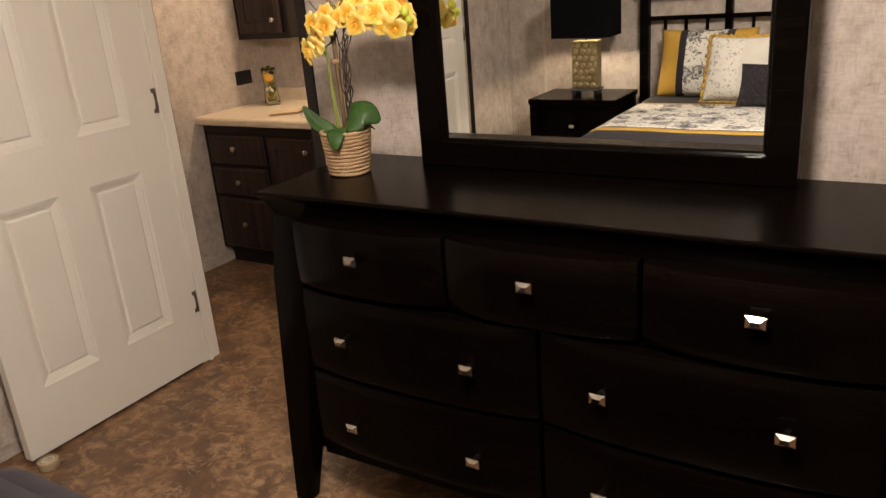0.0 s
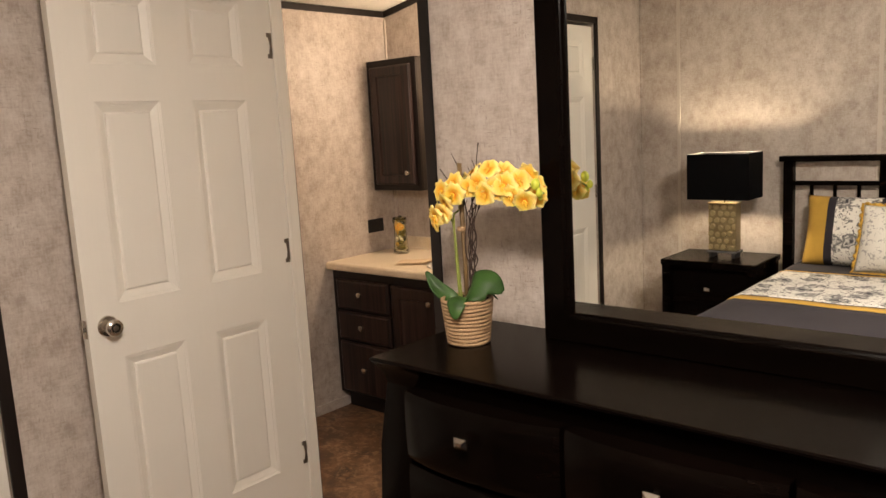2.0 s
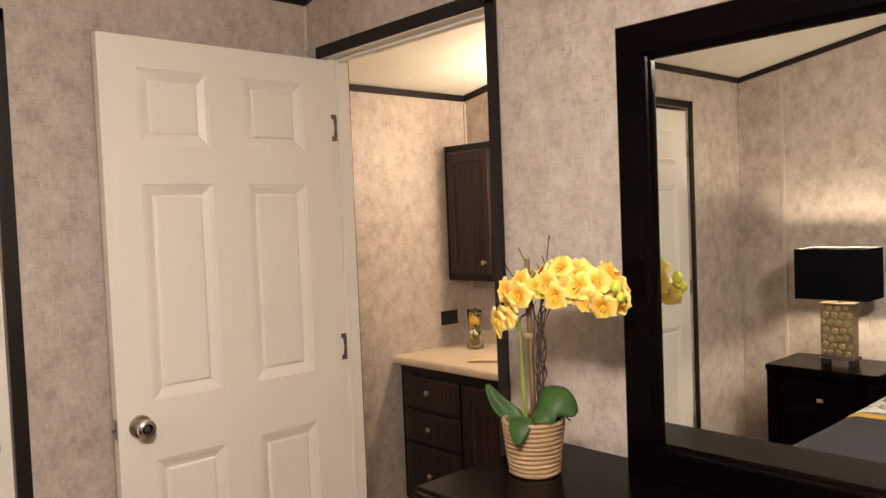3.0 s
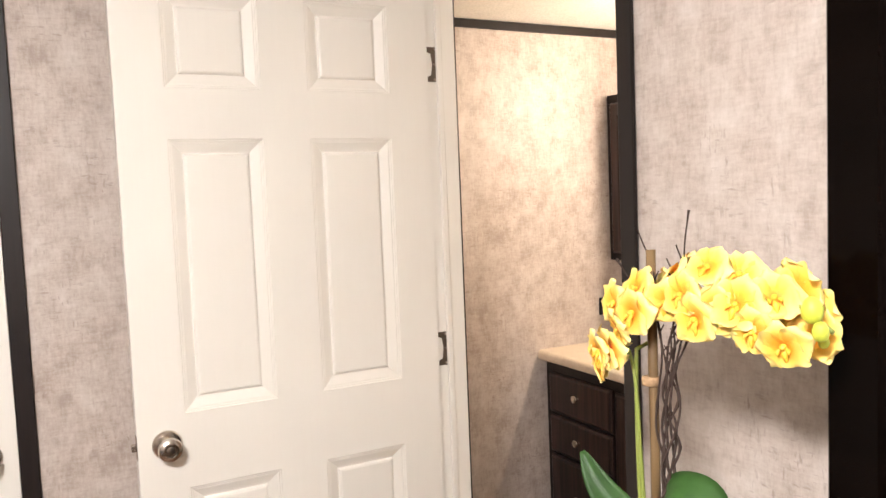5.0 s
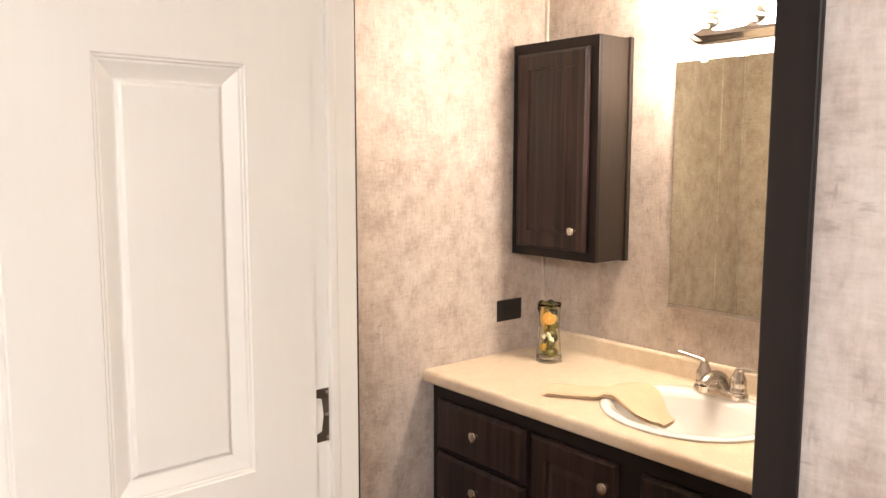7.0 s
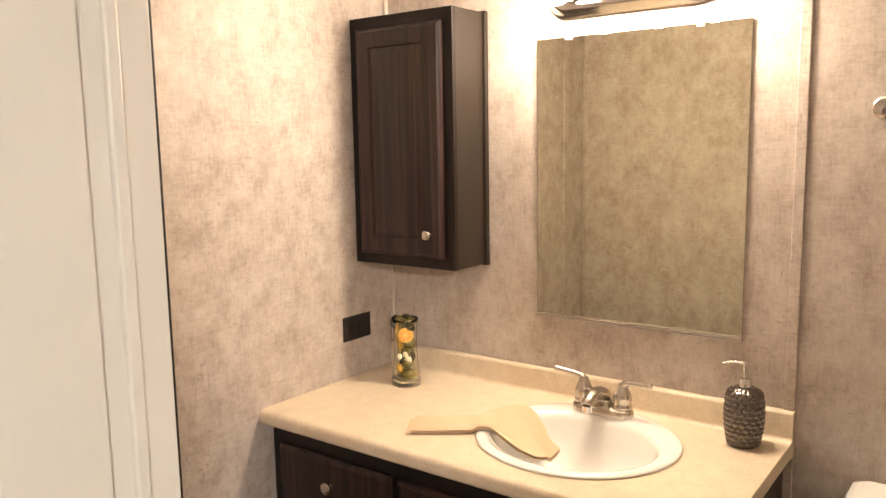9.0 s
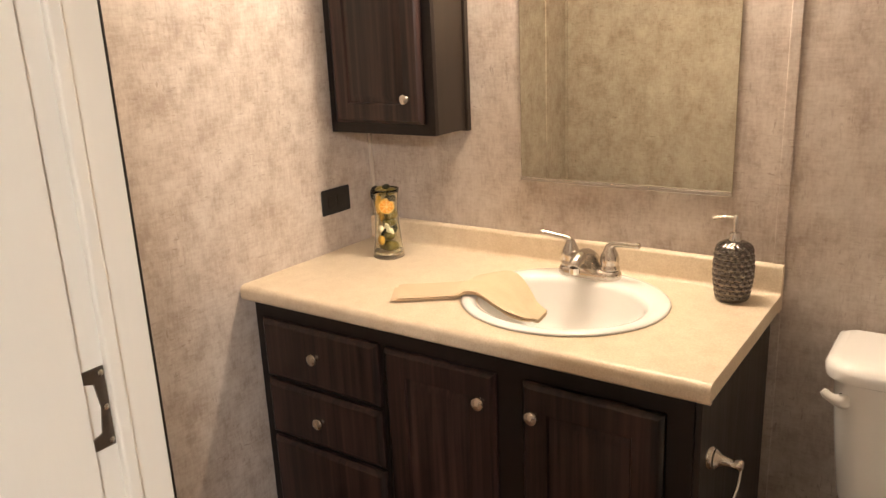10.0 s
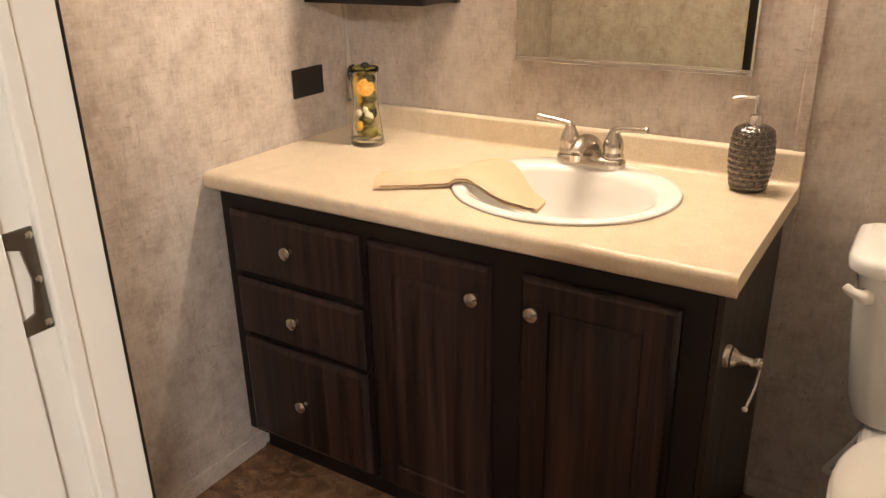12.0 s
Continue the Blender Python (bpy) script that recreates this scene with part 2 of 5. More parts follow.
def box(bm, x, y, z, bevel=0.0, segments=2):
    """A box between the pairs x, y and z, with rounded edges."""
    corners = [bm.verts.new((a, b, c)) for a in x for b in y for c in z]
    faces = [bm.faces.new([corners[i] for i in loop]) for loop in ((0, 1, 3, 2), (4, 6, 7, 5), (0, 4, 5, 1), (2, 3, 7, 6), (0, 2, 6, 4), (1, 5, 7, 3))]
    if bevel:
        edges = list({e for f in faces for e in f.edges})
        bmesh.ops.bevel(bm, geom=edges, offset=bevel, segments=segments, profile=0.5, affect="EDGES")
    return corners


def boxes(*items, bevel=0.0):
    bm = bmesh.new()
    for x, y, z in items:
        box(bm, x, y, z, bevel)
    return bm


def block(name, x, y, z, material, parent=None, bevel=0.0, label="", segments=2):
    bm = bmesh.new()
    box(bm, x, y, z, bevel, segments)
    return part(name, bm, material, parent, label)


def lathe(bm, profile, segments=32, centre=(0, 0, 0), axis="z", close=True):
    """Turns (radius, height) pairs round an axis."""
    rings = []
    for r, h in profile:
        ring = []
        for i in range(segments):
            a = 2 * math.pi * i / segments
            u, v = r * math.cos(a), r * math.sin(a)
            p = {"z": (u, v, h), "y": (u, h, v), "x": (h, u, v)}[axis]
            ring.append(bm.verts.new(Vector(p) + Vector(centre)))
        rings.append(ring)
    loft(bm, rings, close)
    return bm


def loft(bm, rings, close=True):
    for a, b in zip(rings, rings[1:]):
        n = len(a)
        for i in range(n):
            bm.faces.new((a[i], a[(i + 1) % n], b[(i + 1) % n], b[i]))
    if close:
        bm.faces.new(rings[0][::-1])
        bm.faces.new(rings[-1])


def tube(bm, points, radius, segments=10, close=True):
    """A round bar along points; radius may be one number or one a point."""
    points = [Vector(p) for p in points]
    radii = radius if isinstance(radius, (list, tuple)) else [radius] * len(points)
    rings, side = [], None
    for i, (p, r) in enumerate(zip(points, radii)):
        way = (points[min(i + 1, len(points) - 1)] - points[max(i - 1, 0)]).normalized()
        if side is None:
            side = way.orthogonal().normalized()
        side = (side - way * side.dot(way)).normalized()
        other = way.cross(side)
        rings.append([bm.verts.new(p + r * (math.cos(a) * side + math.sin(a) * other)) for a in (2 * math.pi * k / segments for k in range(segments))])
    loft(bm, rings, close)
    return bm


def curve_points(points, steps=8):
    """Catmull-Rom through points."""
    pts = [Vector(p) for p in points]
    pts = [2 * pts[0] - pts[1], *pts, 2 * pts[-1] - pts[-2]]
    out = []
    for a, b, c, d in zip(pts, pts[1:], pts[2:], pts[3:]):
        for k in range(steps):
            t = k / steps
            out.append(0.5 * (2 * b + (c - a) * t + (2 * a - 5 * b + 4 * c - d) * t * t + (3 * b - a - 3 * c + d) * t ** 3))
    return [*out, pts[-2]]


def sheet(bm, rows):
    """Faces between rows of points."""
    made = [[bm.verts.new(p) for p in row] for row in rows]
    for a, b in zip(made, made[1:]):
        for i in range(len(a) - 1):
            bm.faces.new((a[i], a[i + 1], b[i + 1], b[i]))
    return made


def steps_panel(bm, x, z, levels):
    """A moulded panel in the plane y: nested rectangles of (inset, y), closed by the last."""
    loops = []
    for inset, y in levels:
        loops.append([bm.verts.new(p) for p in ((x[0] + inset, y, z[0] + inset), (x[1] - inset, y, z[0] + inset), (x[1] - inset, y, z[1] - inset), (x[0] + inset, y, z[1] - inset))])
    for a, b in zip(loops, loops[1:]):
        for i in range(4):
            bm.faces.new((a[i], a[(i + 1) % 4], b[(i + 1) % 4], b[i]))
    bm.faces.new(loops[-1])


# ---- plan, in metres ----
LEFT, DRESSER_WALL, BED_WALL, RIGHT = -2.455, 1.820, -1.50, 1.70
# BATH_RIGHT is out of view, set close so its wall bounces bulb light
BATH_LEFT, BATH_NEAR, BATH_BACK, BATH_RIGHT = -3.165, 1.908, 3.265, -1.16
DOOR_L, DOOR_R, DOOR_TOP = -2.346, -1.591, 2.037
T = 0.10
RIDGE = 0.10


def roof(x):
    """The ceiling's height: a low vault with its ridge along y."""
    return 2.268 + 0.187 * (min(x, 2 * RIDGE - x) - LEFT)


def wall_y(name, x, y, openings=(), label="mottled grey-beige vinyl wallpaper on a panelled wall"):
    """A wall along x, with its top under the vault, and openings (x0, x1, z0, z1)."""
    bm = bmesh.new()
    cuts = sorted({*x, *(c for o in openings for c in o[:2]), *((RIDGE,) if x[0] < RIDGE < x[1] else ())})
    for a, b in zip(cuts, cuts[1:]):
        hole = next((o for o in openings if o[0] <= a and b <= o[1]), None)
        spans = [(None, hole[2]), (hole[3], None)] if hole else [(None, None)]
        for low, high in spans:
            if low is None and high is not None and high <= 0:
                continue
            v = box(bm, (a, b), y, (0 if low is None else low, 3 if high is None else high))
            if high is None:
                for corner in v:
                    if corner.co.z > 2.9:
                        corner.co.z = roof(corner.co.x) + 0.01
    return tagged(part(name, bm, WALL), label, "wall", kind="structure")


def wall_x(name, x, y, openings=(), label="mottled grey-beige vinyl wallpaper on a panelled wall"):
    bm = bmesh.new()
    cuts = sorted({*y, *(c for o in openings for c in o[:2])})
    for a, b in zip(cuts, cuts[1:]):
        hole = next((o for o in openings if o[0] <= a and b <= o[1]), None)
        v = box(bm, x, (a, b), (hole[3] if hole else 0, 3))
        for corner in v:
            if corner.co.z > 2.9:
                corner.co.z = roof(corner.co.x) + 0.01
    return tagged(part(name, bm, WALL), label, "wall", kind="structure")


# ---- structure ----
floor = block("floor", (-3.4, 1.9), (-1.7, 3.5), (-0.05, 0.0), FLOOR)
tagged(floor, "brown mottled slate-look sheet vinyl floor", "floor", kind="structure")
bm = bmesh.new()
for a, b in ((-3.4, RIDGE), (RIDGE, 1.9)):
    v = box(bm, (a, b), (-1.7, 3.5), (0, 1))
    for corner in v:
        corner.co.z = roof(corner.co.x) + 0.08 * corner.co.z
tagged(part("ceiling", bm, CEILING), "cream sprayed-texture vaulted ceiling", "ceiling", kind="structure")

JAMB = 0.019
wall_y("wall_dresser", (BATH_LEFT - T, RIGHT + T), (DRESSER_WALL, BATH_NEAR), [(DOOR_L - JAMB, DOOR_R + JAMB, 0.0, DOOR_TOP + JAMB)])
wall_y("wall_headboard", (LEFT - T, RIGHT + T), (BED_WALL - T, BED_WALL))
CLOSET_DOORS = [(-0.898, -0.178), (0.122, 0.842)]
wall_x("wall_closet", (LEFT - T, LEFT), (BED_WALL, DRESSER_WALL), [(a, b, 0.0, 2.05) for a, b in CLOSET_DOORS])
# assumed wall out of view, closing the bedroom against outside light
wall_x("wall_right_unseen", (RIGHT, RIGHT + T), (BED_WALL, DRESSER_WALL))
wall_x("wall_bath_outer", (BATH_LEFT - T, BATH_LEFT), (BATH_NEAR, BATH_BACK))
wall_y("wall_bath_back", (BATH_LEFT - T, BATH_RIGHT + T), (BATH_BACK, BATH_BACK + T))
# unseen wall, placed to throw vanity light back on the right side
wall_x("wall_bath_unseen", (BATH_RIGHT, BATH_RIGHT + T), (BATH_NEAR, BATH_BACK))
for i, (a, b) in enumerate(CLOSET_DOORS):
    block("wall_closet_back", (LEFT - 0.75, LEFT - 0.70), (a - 0.1, b + 0.1), (0, 2.1), WALL)
for ob in bpy.data.objects:
    if ob.name.startswith("wall_closet_back"):
        tagged(ob, "plain closet back wall behind a closed door", "wall", kind="structure")


def strip(name, x, y, z, material=TRIM, bevel=0.002, label="dark espresso foil trim strip"):
    return tagged(block(name, x, y, z, material, bevel=bevel), label, "trim", kind="structure")


def sloped_strip(x, y, label="dark espresso ceiling trim strip"):
    bm = bmesh.new()
    xs = [x[0], *([RIDGE] if x[0] < RIDGE < x[1] else []), x[1]]
    for a, b in zip(xs, xs[1:]):
        for corner in box(bm, (a, b), y, (0, 1)):
            corner.co.z = roof(corner.co.x) - 0.034 + 0.032 * corner.co.z
    tagged(part("trim", bm, TRIM), label, "trim", kind="structure")


# ceiling trims
sloped_strip((LEFT, RIGHT), (DRESSER_WALL - 0.012, DRESSER_WALL - 0.0005))
sloped_strip((LEFT, RIGHT), (BED_WALL + 0.0005, BED_WALL + 0.012))
sloped_strip((BATH_LEFT, BATH_RIGHT), (BATH_BACK - 0.012, BATH_BACK - 0.0005))
sloped_strip((BATH_LEFT, BATH_RIGHT), (BATH_NEAR + 0.0005, BATH_NEAR + 0.012))
for x0, x1, y0, y1 in ((LEFT + 0.0005, LEFT + 0.012, BED_WALL + 0.013, DRESSER_WALL - 0.013), (BATH_LEFT + 0.0005, BATH_LEFT + 0.012, BATH_NEAR + 0.013, BATH_BACK - 0.013)):
    strip("trim", (x0, x1), (y0, y1), (roof(x0) - 0.034, roof(x0) - 0.001), label="dark espresso ceiling trim strip")

# battens over the joints of the wall panels, and in the corners
BATTEN = "wallpaper-covered batten over a wall panel joint"
for x in (-2.19, -1.03, 0.19, 1.41):
    strip("trim", (x - 0.011, x + 0.011), (BED_WALL + 0.0003, BED_WALL + 0.0055), (0.06, roof(x) - 0.04), SEAM, 0.0015, BATTEN)
strip("trim", (-1.989, -1.965), (BATH_BACK - 0.006, BATH_BACK - 0.0003), (0.06, roof(-1.97) - 0.04), WALL, 0.0022, BATTEN)
strip("trim", (BATH_LEFT + 0.0003, BATH_LEFT + 0.006), (2.078, 2.102), (0.06, roof(BATH_LEFT) - 0.04), WALL, 0.0022, BATTEN)
strip("trim", (BATH_LEFT + 0.0005, BATH_LEFT + 0.010), (BATH_NEAR + 0.0005, BATH_NEAR + 0.010), (0.06, roof(BATH_LEFT) - 0.04), WALL, 0.003, "wallpaper-covered corner bead")
strip("trim", (BATH_LEFT + 0.0005, BATH_LEFT + 0.012), (BATH_BACK - 0.012, BATH_BACK - 0.0005), (0.885, 2.09), SEAM, 0.003, "beige corner bead between two wall panels")
strip("trim", (LEFT + 0.0005, LEFT + 0.012), (DRESSER_WALL - 0.012, DRESSER_WALL - 0.0005), (2.08, 2.23), SEAM, 0.003, "beige corner bead between two wall panels")
strip("trim", (LEFT + 0.0005, LEFT + 0.012), (BED_WALL + 0.0005, BED_WALL + 0.012), (0.06, 2.23), WALL, 0.003, "wallpaper-covered corner bead")

# base mouldings
BASE = "low wallpaper-coloured base moulding along the floor"
for x, y in (((LEFT + 0.0005, LEFT + 0.010), (BED_WALL + 0.011, CLOSET_DOORS[0][0] - 0.05)), ((LEFT + 0.0005, LEFT + 0.010), (0.892, DRESSER_WALL - 0.02)),
             ((DOOR_R + 0.06, RIGHT), (DRESSER_WALL - 0.010, DRESSER_WALL - 0.0005)), ((LEFT, RIGHT), (BED_WALL + 0.0005, BED_WALL + 0.010)),
             ((BATH_LEFT + 0.0005, BATH_LEFT + 0.010), (BATH_NEAR + 0.01, 2.79)), ((-1.98, BATH_RIGHT), (BATH_BACK - 0.010, BATH_BACK - 0.0005)),
             ((RIGHT - 0.010, RIGHT - 0.0005), (BED_WALL + 0.011, DRESSER_WALL - 0.011))):
    tagged(block("baseboard", x, y, (0.001, 0.055), WALL, bevel=0.003), BASE, "baseboard", kind="structure")


# ---- doors ----
def leaf_panels(width):
    """Six panels of a moulded leaf: pairs x and z."""
    side, middle = 0.104, 0.113
    w = 0.2135 * (width - 0.008) / 0.745
    columns = [(side, side + w), (side + w + middle, side + 2 * w + middle)]
    return [(c, r) for r in ((0.222, 0.818), (0.990, 1.604), (1.716, 1.93)) for c in columns]


def panelled_leaf(parent, width, height=2.017, thick=0.035):
    """A six-panel leaf in x 0..width, y 0..thick, z 0..height: a skin with six moulded panels."""
    panels = leaf_panels(width)
    bm = bmesh.new()
    xs = sorted({0.0, width, *(v for p, _ in panels for v in p)})
    zs = sorted({0.0, height, *(v for _, p in panels for v in p)})
    made = {}

    def face(*points):
        for p in points:
            if p not in made:
                made[p] = bm.verts.new(p)
        bm.faces.new([made[p] for p in points])

    for a, b in zip(xs, xs[1:]):
        for c, d in zip(zs, zs[1:]):
            if ((a, b), (c, d)) not in panels:
                for y in (0.0, thick):
                    face((a, y, c), (b, y, c), (b, y, d), (a, y, d))
        for z in (0.0, height):
            face((a, 0.0, z), (b, 0.0, z), (b, thick, z), (a, thick, z))
    for c, d in zip(zs, zs[1:]):
        for x in (0.0, width):
            face((x, 0.0, c), (x, 0.0, d), (x, thick, d), (x, thick, c))
    rim = [e for e in bm.edges if len(e.link_faces) == 2 and e.calc_face_angle(0) > 1.0]
    bmesh.ops.bevel(bm, geom=rim, offset=0.0015, segments=2, profile=0.5, affect="EDGES")
    skin = part("skin", bm, DOOR, parent)
    for x, z in panels:
        bm = bmesh.new()
        levels = [(0.0, 0.0), (0.0020, 0.0022), (0.005, 0.0024), (0.0065, 0.0044), (0.010, 0.0048), (0.030, 0.0140), (0.0330, 0.0144), (0.0355, 0.0085), (0.040, 0.0066)]
        steps_panel(bm, x, z, levels)
        steps_panel(bm, x, z, [(i, thick - y) for i, y in levels])
        part("panel", bm, DOOR, parent)
    return skin


def door_knob(parent, x, z, thick=0.035):
    for side, y in ((-1, 0.0), (1, thick)):
        bm = bmesh.new()
        lathe(bm, [(0.033, 0.0), (0.033, 0.003), (0.030, 0.0065), (0.0135, 0.009), (0.0115, 0.020), (0.014, 0.026), (0.0235, 0.032), (0.0265, 0.041), (0.0250, 0.049), (0.0185, 0.054), (0.0150, 0.0545), (0.0145, 0.0525), (0.005, 0.0525)], 32, (0, 0, 0), "y")
        for v in bm.verts:
            v.co = Vector((v.co.x + x, y + side * v.co.y, v.co.z + z))
        knob = soft(part("door_knob", bm, NICKEL, parent, "round brushed nickel knob"))
        bm = bmesh.new()
        lathe(bm, [(0.0085, 0.0520), (0.0085, 0.0545), (0.006, 0.0555)], 20, (0, 0, 0), "y")
        box(bm, (-0.0012, 0.0012), (0.0553, 0.0562), (-0.004, 0.004))
        for v in bm.verts:
            v.co = Vector((v.co.x + x, y + side * v.co.y, v.co.z + z))
        soft(part("lock_button", bm, BRASS_DARK, knob))


def hinge(parent, x, y, z):
    """A non-mortise hinge leaf screwed to the jamb: a plate with a bow-tie cut-out and screws."""
    bm = bmesh.new()
    w, h = 0.0255, 0.089
    outline = [(0, -h / 2), (w, -h / 2), (w, h / 2), (0, h / 2), (0, h * 0.36), (w * 0.50, h * 0.31), (w * 0.66, 0.0), (w * 0.50, -h * 0.31), (0, -h * 0.36)]
    front = [bm.verts.new((x + a, y, z + b)) for a, b in outline]
    back = [bm.verts.new((x + a, y - 0.0022, z + b)) for a, b in outline]
    bm.faces.new(front), bm.faces.new(back[::-1])
    for i in range(len(outline)):
        j = (i + 1) % len(outline)
        bm.faces.new((front[i], front[j], back[j], back[i]))
    plate = part("hinge", bm, BRASS_DARK, parent, "aged nickel hinge plate with screws")
    for b in (-h * 0.43, 0.0, h * 0.43):
        bm = bmesh.new()
        lathe(bm, [(0.0036, 0.0), (0.0034, -0.0012), (0.0015, -0.0018)], 12, (x + w * 0.84, y - 0.002, z + b), "y")
        soft(part("screw", bm, NICKEL, plate))


# the bathroom door: hinged at the doorway's near corner, swung open flat along the closet wall
bath_door = thing("door_bathroom", "white six-panel moulded door, swung wide open along the closet wall", "door", (-2.335, 1.071, 0.012), kind="structure")
bath_door.matrix_basis = pose(-2.335, 1.071, 0.012, 0, 0, 90)
LEAF_W = 0.753
panelled_leaf(bath_door, LEAF_W)
door_knob(bath_door, 0.062, 0.925)
for z in (0.254, 1.050, 1.794):
    hinge(bath_door, LEAF_W + 0.0028, 0.0106, z)
bm = bmesh.new()
box(bm, (-0.0012, 0.0003), (0.006, 0.029), (0.897, 0.953), 0.0004)
plate = part("latch_plate", bm, NICKEL, bath_door, "nickel latch plate in the leaf's edge")
bm = bmesh.new()
box(bm, (-0.0115, -0.0010), (0.011, 0.024), (0.917, 0.933), 0.002)
part("latch_bolt", bm, NICKEL, plate)


def closet_door(y0, y1, knob_end):
    ob = thing("door_closet", "closed white six-panel closet door in a dark frame", "door", (LEFT - 0.012, y0 + 0.004, 0.012), group="closet doors", kind="structure")
    ob.matrix_basis = pose(LEFT - 0.012, y0 + 0.004, 0.012, 0, 0, 90)
    w = y1 - y0 - 0.008
    panelled_leaf(ob, w)
    door_knob(ob, w - 0.062 if knob_end else 0.062, 0.925)
    for z in (0.26, 1.03, 1.80):
        bm = bmesh.new()
        lathe(bm, [(0.005, -0.04), (0.006, -0.038), (0.006, 0.038), (0.005, 0.04)], 14, (0.001 if knob_end else w - 0.001, -0.005, z))
        if not knob_end:
            for v in bm.verts:
                v.co.x -= w - 0.002
        soft(part("hinge", bm, NICKEL, ob, "nickel hinge knuckle"))


closet_door(*CLOSET_DOORS[0], True)
closet_door(*CLOSET_DOORS[1], True)
for a, b in CLOSET_DOORS:
    for y in ((a - 0.036, a + 0.002), (b - 0.002, b + 0.036)):
        strip("trim", (LEFT + 0.0004, LEFT + 0.012), y, (0.0, 2.0845), label="dark espresso door casing")
    strip("trim", (LEFT + 0.0004, LEFT + 0.012), (a - 0.036, b + 0.036), (2.047, 2.085), label="dark espresso door casing")

# jambs, stops and casings of the bathroom doorway
JAMBS = "white painted door jamb"
Y0, Y1 = DRESSER_WALL - 0.004, BATH_NEAR + 0.004
for x, y in (((DOOR_L - JAMB, DOOR_L), (1.8265, Y1)), ((DOOR_R, DOOR_R + JAMB), (Y0, Y1))):
    tagged(block("jamb", x, y, (0, DOOR_TOP), DOOR, bevel=0.0015), JAMBS, "door jamb", kind="structure")
tagged(block("jamb", (DOOR_L - JAMB, DOOR_R + JAMB), (Y0, Y1), (DOOR_TOP, DOOR_TOP + JAMB), DOOR, bevel=0.0015), JAMBS, "door jamb", kind="structure")
for x in ((DOOR_L + 0.0003, DOOR_L + 0.011), (DOOR_R - 0.011, DOOR_R - 0.0003)):
    tagged(block("door_stop", x, (DRESSER_WALL + 0.033, DRESSER_WALL + 0.0495), (0, DOOR_TOP - 0.001), DOOR, bevel=0.003), "white painted door stop moulding", "door stop", kind="structure")
tagged(block("door_stop", (DOOR_L + 0.012, DOOR_R - 0.012), (DRESSER_WALL + 0.033, DRESSER_WALL + 0.0495), (DOOR_TOP - 0.011, DOOR_TOP - 0.0005), DOOR, bevel=0.003), "white painted door stop moulding", "door stop", kind="structure")
CASING = "dark espresso foil door casing"
for y in ((DRESSER_WALL - 0.012, DRESSER_WALL - 0.0045), (BATH_NEAR + 0.0045, BATH_NEAR + 0.014)):
    strip("trim", (DOOR_R + 0.001, DOOR_R + 0.039), y, (0, DOOR_TOP + 0.042), label=CASING)
    strip("trim", (DOOR_L - 0.042, DOOR_R + 0.0385), y, (DOOR_TOP + 0.003, DOOR_TOP + 0.0425), label=CASING)
    strip("trim", (DOOR_L - 0.040, DOOR_L + (-0.010 if y[0] > BATH_NEAR else -0.019)), y, (0, DOOR_TOP + 0.0025), label=CASING)


